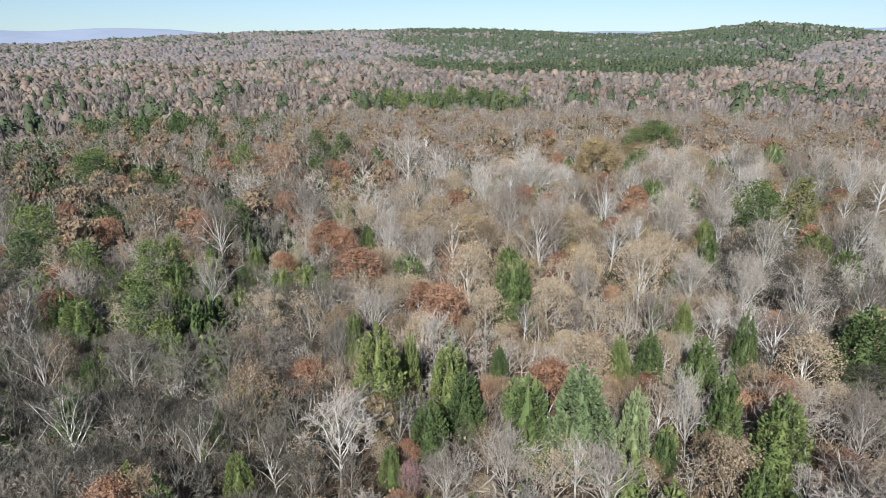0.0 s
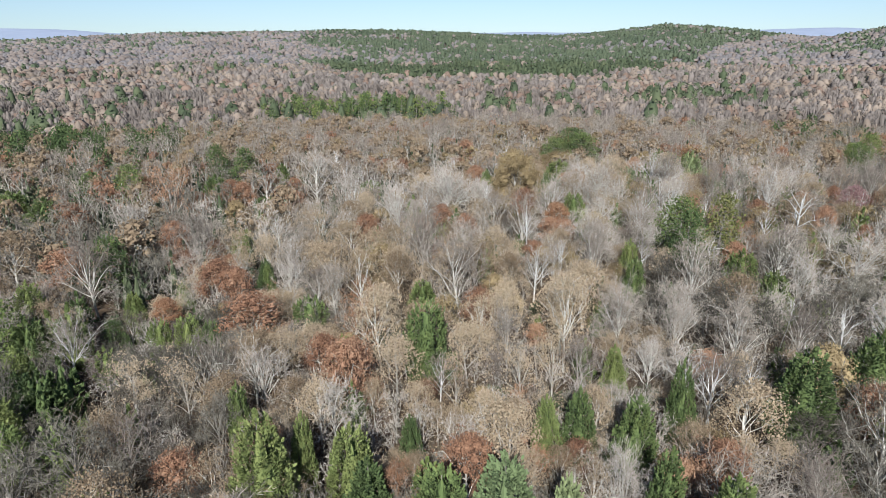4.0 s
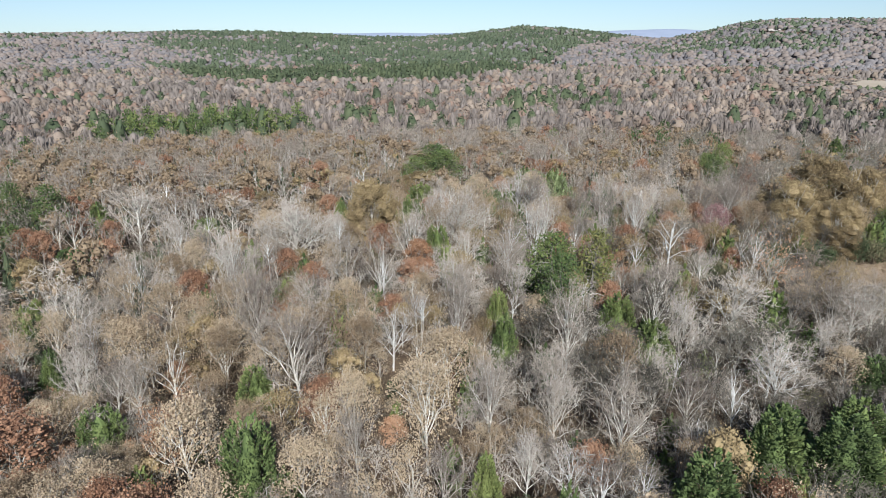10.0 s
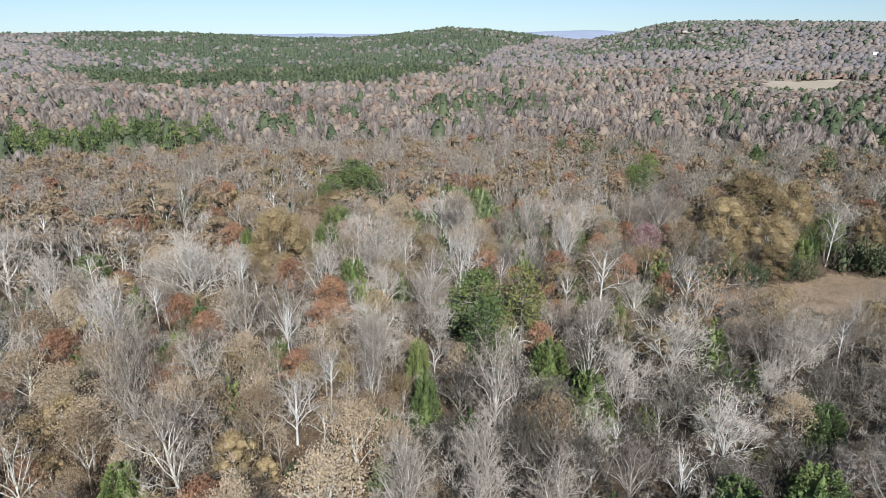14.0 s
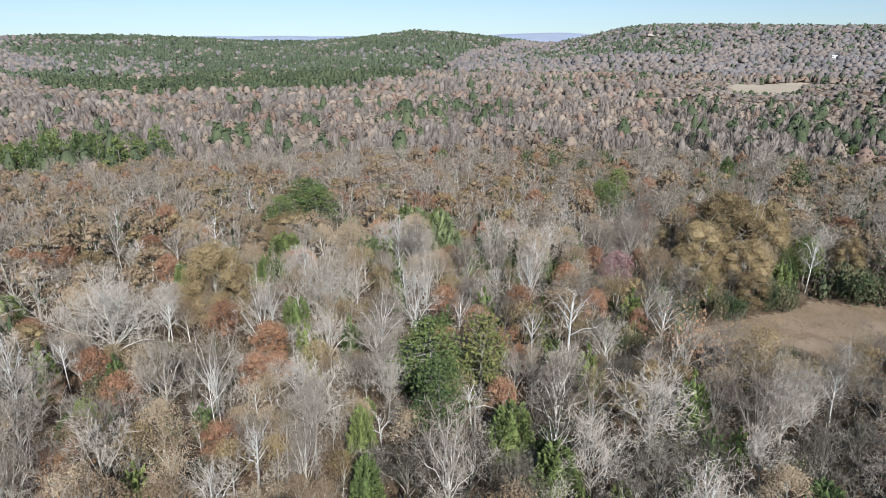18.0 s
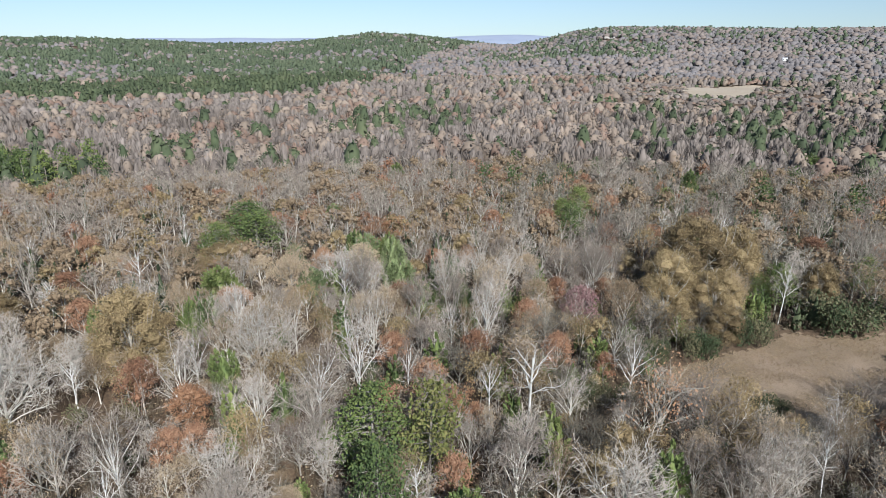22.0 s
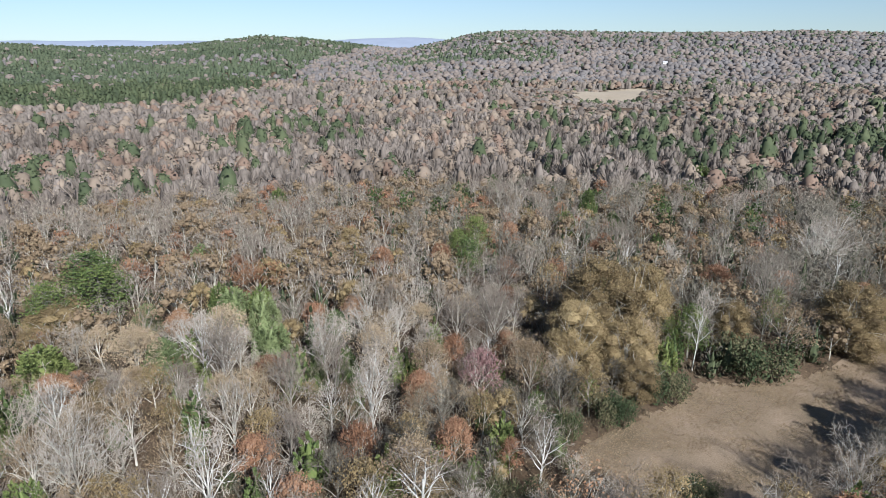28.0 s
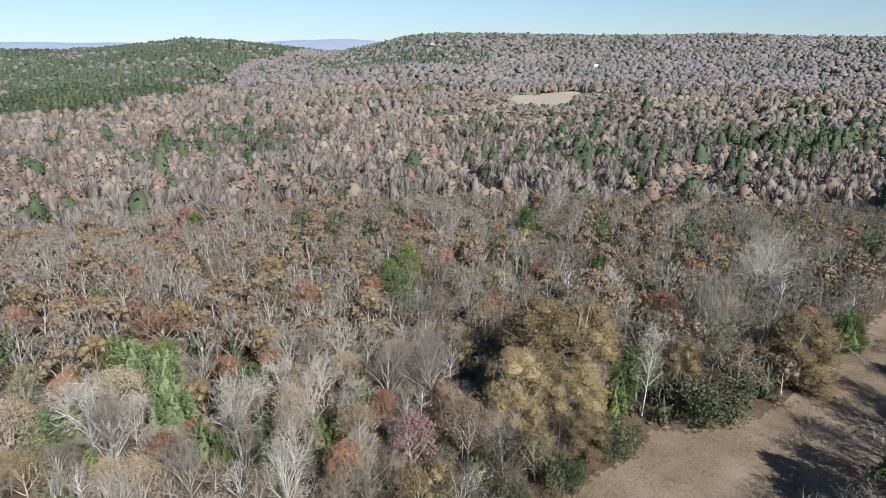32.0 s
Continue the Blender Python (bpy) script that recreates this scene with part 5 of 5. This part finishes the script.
grow("middle", 230, 560, 7.6, 6.2, 12)
grow("distant", 560, 1050, 8.8, 6.4, 10.5)
grow("remote", 1050, 1600, 9.5, 6.6, 9.0)
grow("skyline", 1600, 2250, 11.5, 7.8, 9.0)
FAR_SHAPES = {
    "middle": ([broom(q, 10, 3.7, 100, 0.2, 0.66, 3, 5) for q in (171, 172, 173, 174)], [leaf_crown(q, 10, 3.7, 5, 20, 0.8, 0.68, 0.1, 5) for q in (181, 182, 183)], [conifer(q, 10, 3.6, 14, 5, 1.0, 6) for q in (161, 162, 163)]),
    "distant": ([broom(q, 10, 3.5, 24, 0.42, 1.0, 2, 5) for q in (171, 172, 173, 174)], [leaf_crown(q, 10, 3.5, 3, 6, 1.2, 0.95, 0.1, 5) for q in (181, 182, 183)], [conifer(q, 10, 4.0, 10, 3, 1.7, 5) for q in (161, 162, 163)]),
    "remote": ([broom(q, 10, 3.5, 7, 0.8, 1.4, 1, 5) for q in (171, 172, 173, 174)], [leaf_crown(q, 10, 3.5, 1, 6, 1.8, 1.25, 0.1, 5) for q in (181, 182, 183)], [conifer(q, 10, 4.0, 6, 2, 2.2, 5) for q in (161, 162, 163)]),
    "skyline": ([broom(q, 10, 3.5, 5, 1.0, 1.4, 1, 5) for q in (171, 172, 173)], [leaf_crown(q, 10, 3.5, 1, 5, 2.0, 1.25, 0.1, 5) for q in (181, 182)], [conifer(q, 10, 3.6, 5, 2, 2.4, 5) for q in (161, 162, 163)]),
}
for band, (bare, leafy, pines) in FAR_SHAPES.items():
    rows = far[band]
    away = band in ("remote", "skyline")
    scatter(band + "_pines", pines, rows["pine"], M_HAZEPINE if away else M_FARPINE, "dark green pines on the far slopes", "pine woods", soft=True)
    scatter(band + "_bare_woods", bare, rows["grey"], M_HAZETWIG if away else M_FARTWIG, "grey-brown leafless woods reaching to the skyline", "woods", soft=True)
    scatter(band + "_tan_woods", leafy, rows["tan"], M_HAZETAN if away else M_FARTAN, "tan-leaved woods in the distance", "woods", soft=True)
    scatter(band + "_russet_woods", leafy, rows["russet"], M_HAZETAN if away else M_FARRUSSET, "russet-leaved woods in the distance", "woods", soft=True)


# ---- small things far off, and a dead stem ----
M_ROOF = material("grey_metal_roof", [(0.30, 0.30, 0.31), (0.42, 0.42, 0.43)], 1.0, 0.2, rough=0.5)
M_PAINT = material("white_board_walls", [(0.62, 0.61, 0.58), (0.74, 0.73, 0.70)], 1.0, 0.2)
M_GLASS = material("dark_panes", [(0.03, 0.035, 0.04), (0.05, 0.055, 0.06)], 1.0, 0.2, rough=0.15)
M_ROCK = material("pale_rock", [(0.238, 0.217, 0.189), (0.322, 0.301, 0.266)], 0.4, 0.05, bump=0.4)


def box(x0, y0, z0, x1, y1, z1):
    v = [(x, y, z) for z in (z0, z1) for x, y in ((x0, y0), (x1, y0), (x1, y1), (x0, y1))]
    return v, [(3, 2, 1, 0), (4, 5, 6, 7), (0, 1, 5, 4), (1, 2, 6, 5), (2, 3, 7, 6), (3, 0, 4, 7)]


def farmhouse(x, y, length, width, turn, name, label):
    house = tagged(new(name), label, "house" if name == "farmhouse" else "shed", "farm buildings")
    a, b, eave, ridge = length / 2, width / 2, 2.8, 4.6
    walls = join(box(-a, -b, -0.6, a, b, eave), ([(-a, -b, eave), (-a, b, eave), (-a, 0, ridge - 0.1), (a, -b, eave), (a, b, eave), (a, 0, ridge - 0.1)], [(0, 2, 1), (3, 4, 5)]))
    part("wall", mesh_of("wall", *walls, M_PAINT), house)
    for side in (-1, 1):
        v = [(-a - 0.4, side * (b + 0.4), eave - 0.2), (a + 0.4, side * (b + 0.4), eave - 0.2), (a + 0.4, 0, ridge), (-a - 0.4, 0, ridge)]
        v += [(p[0], p[1], p[2] + 0.12) for p in v]
        part("roof", mesh_of("roof", v, [(0, 1, 2, 3), (7, 6, 5, 4), (0, 4, 5, 1), (1, 5, 6, 2), (2, 6, 7, 3), (3, 7, 4, 0)], M_ROOF), house, "grey metal roof slope")
    for k in (-0.3, 0.3):
        part("window", mesh_of("window", *box(k * length - 0.6, -b - 0.05, 1.0, k * length + 0.6, -b + 0.05, 2.2), M_GLASS), house, "dark window")
    part("door", mesh_of("door", *box(-0.5, -b - 0.06, -0.1, 0.5, -b + 0.05, 2.05), M_ROOF), house, "grey door")
    house.matrix_basis = pose(x, y, float(height(x, y)) + 0.6, 0, 0, turn)


farmhouse(1145.0, 792.0, 8, 6, -40, "farmhouse", "small white farmhouse with a grey roof among far trees")
farmhouse(86.0, 736.0, 9, 5, 10, "shed", "white shed beside the pale clearing")
farmhouse(46.0, 752.0, 8, 5, -15, "shed", "white shed beside the pale clearing")


def outcrop(x, y, seed):
    g = random.Random(seed)
    thing = tagged(new("rock_outcrop"), "pale bare rock outcrop near the crest of the hill", "rock")
    for _ in range(9):
        c = Vector((g.gauss(0, 8), g.gauss(0, 3), g.uniform(0.5, 4)))
        bm = bmesh.new()
        made = bmesh.ops.create_icosphere(bm, subdivisions=2, radius=1, matrix=Matrix.Translation(c) @ Matrix.Diagonal((g.uniform(2.5, 5), g.uniform(2, 4), g.uniform(1.5, 3), 1)))
        for w in made["verts"]:
            w.co += rand_dir(g) * 0.5
        me = bpy.data.meshes.new("boulder")
        bm.to_mesh(me)
        bm.free()
        me.materials.append(M_ROCK)
        part("boulder", me, thing)
    thing.matrix_basis = pose(x, y, float(height(x, y)), 0, 0, -40)


outcrop(1155.0, 1236.0, 5)


def snag(x, y, h):
    """A dead standing stem with one broken limb."""
    g = random.Random(9)
    thing = tagged(new("dead_snag"), "tall dead grey stem with a single broken limb", "dead tree")
    v, f = [], []
    tube(v, f, [Vector((0, 0, -0.3)), Vector((0.1, 0.05, h * 0.5)), Vector((0.05, 0.1, h * 0.85)), Vector((0.1, 0.1, h))], [0.2, 0.17, 0.14, 0.1], 8)
    part("trunk", mesh_of("trunk", v, f, M_BARK), thing)
    v, f = [], []
    tube(v, f, [Vector((0.1, 0.1, h * 0.97)), Vector((1.0, -0.3, h * 1.0)), Vector((2.2, -0.8, h * 0.95))], [0.08, 0.05, 0.02], 5)
    part("limb", mesh_of("limb", v, f, M_LIMB), thing, "bleached broken limb")
    thing.matrix_basis = pose(x, y, float(height(x, y)))


snag(58.8, 107.9, 9.0)
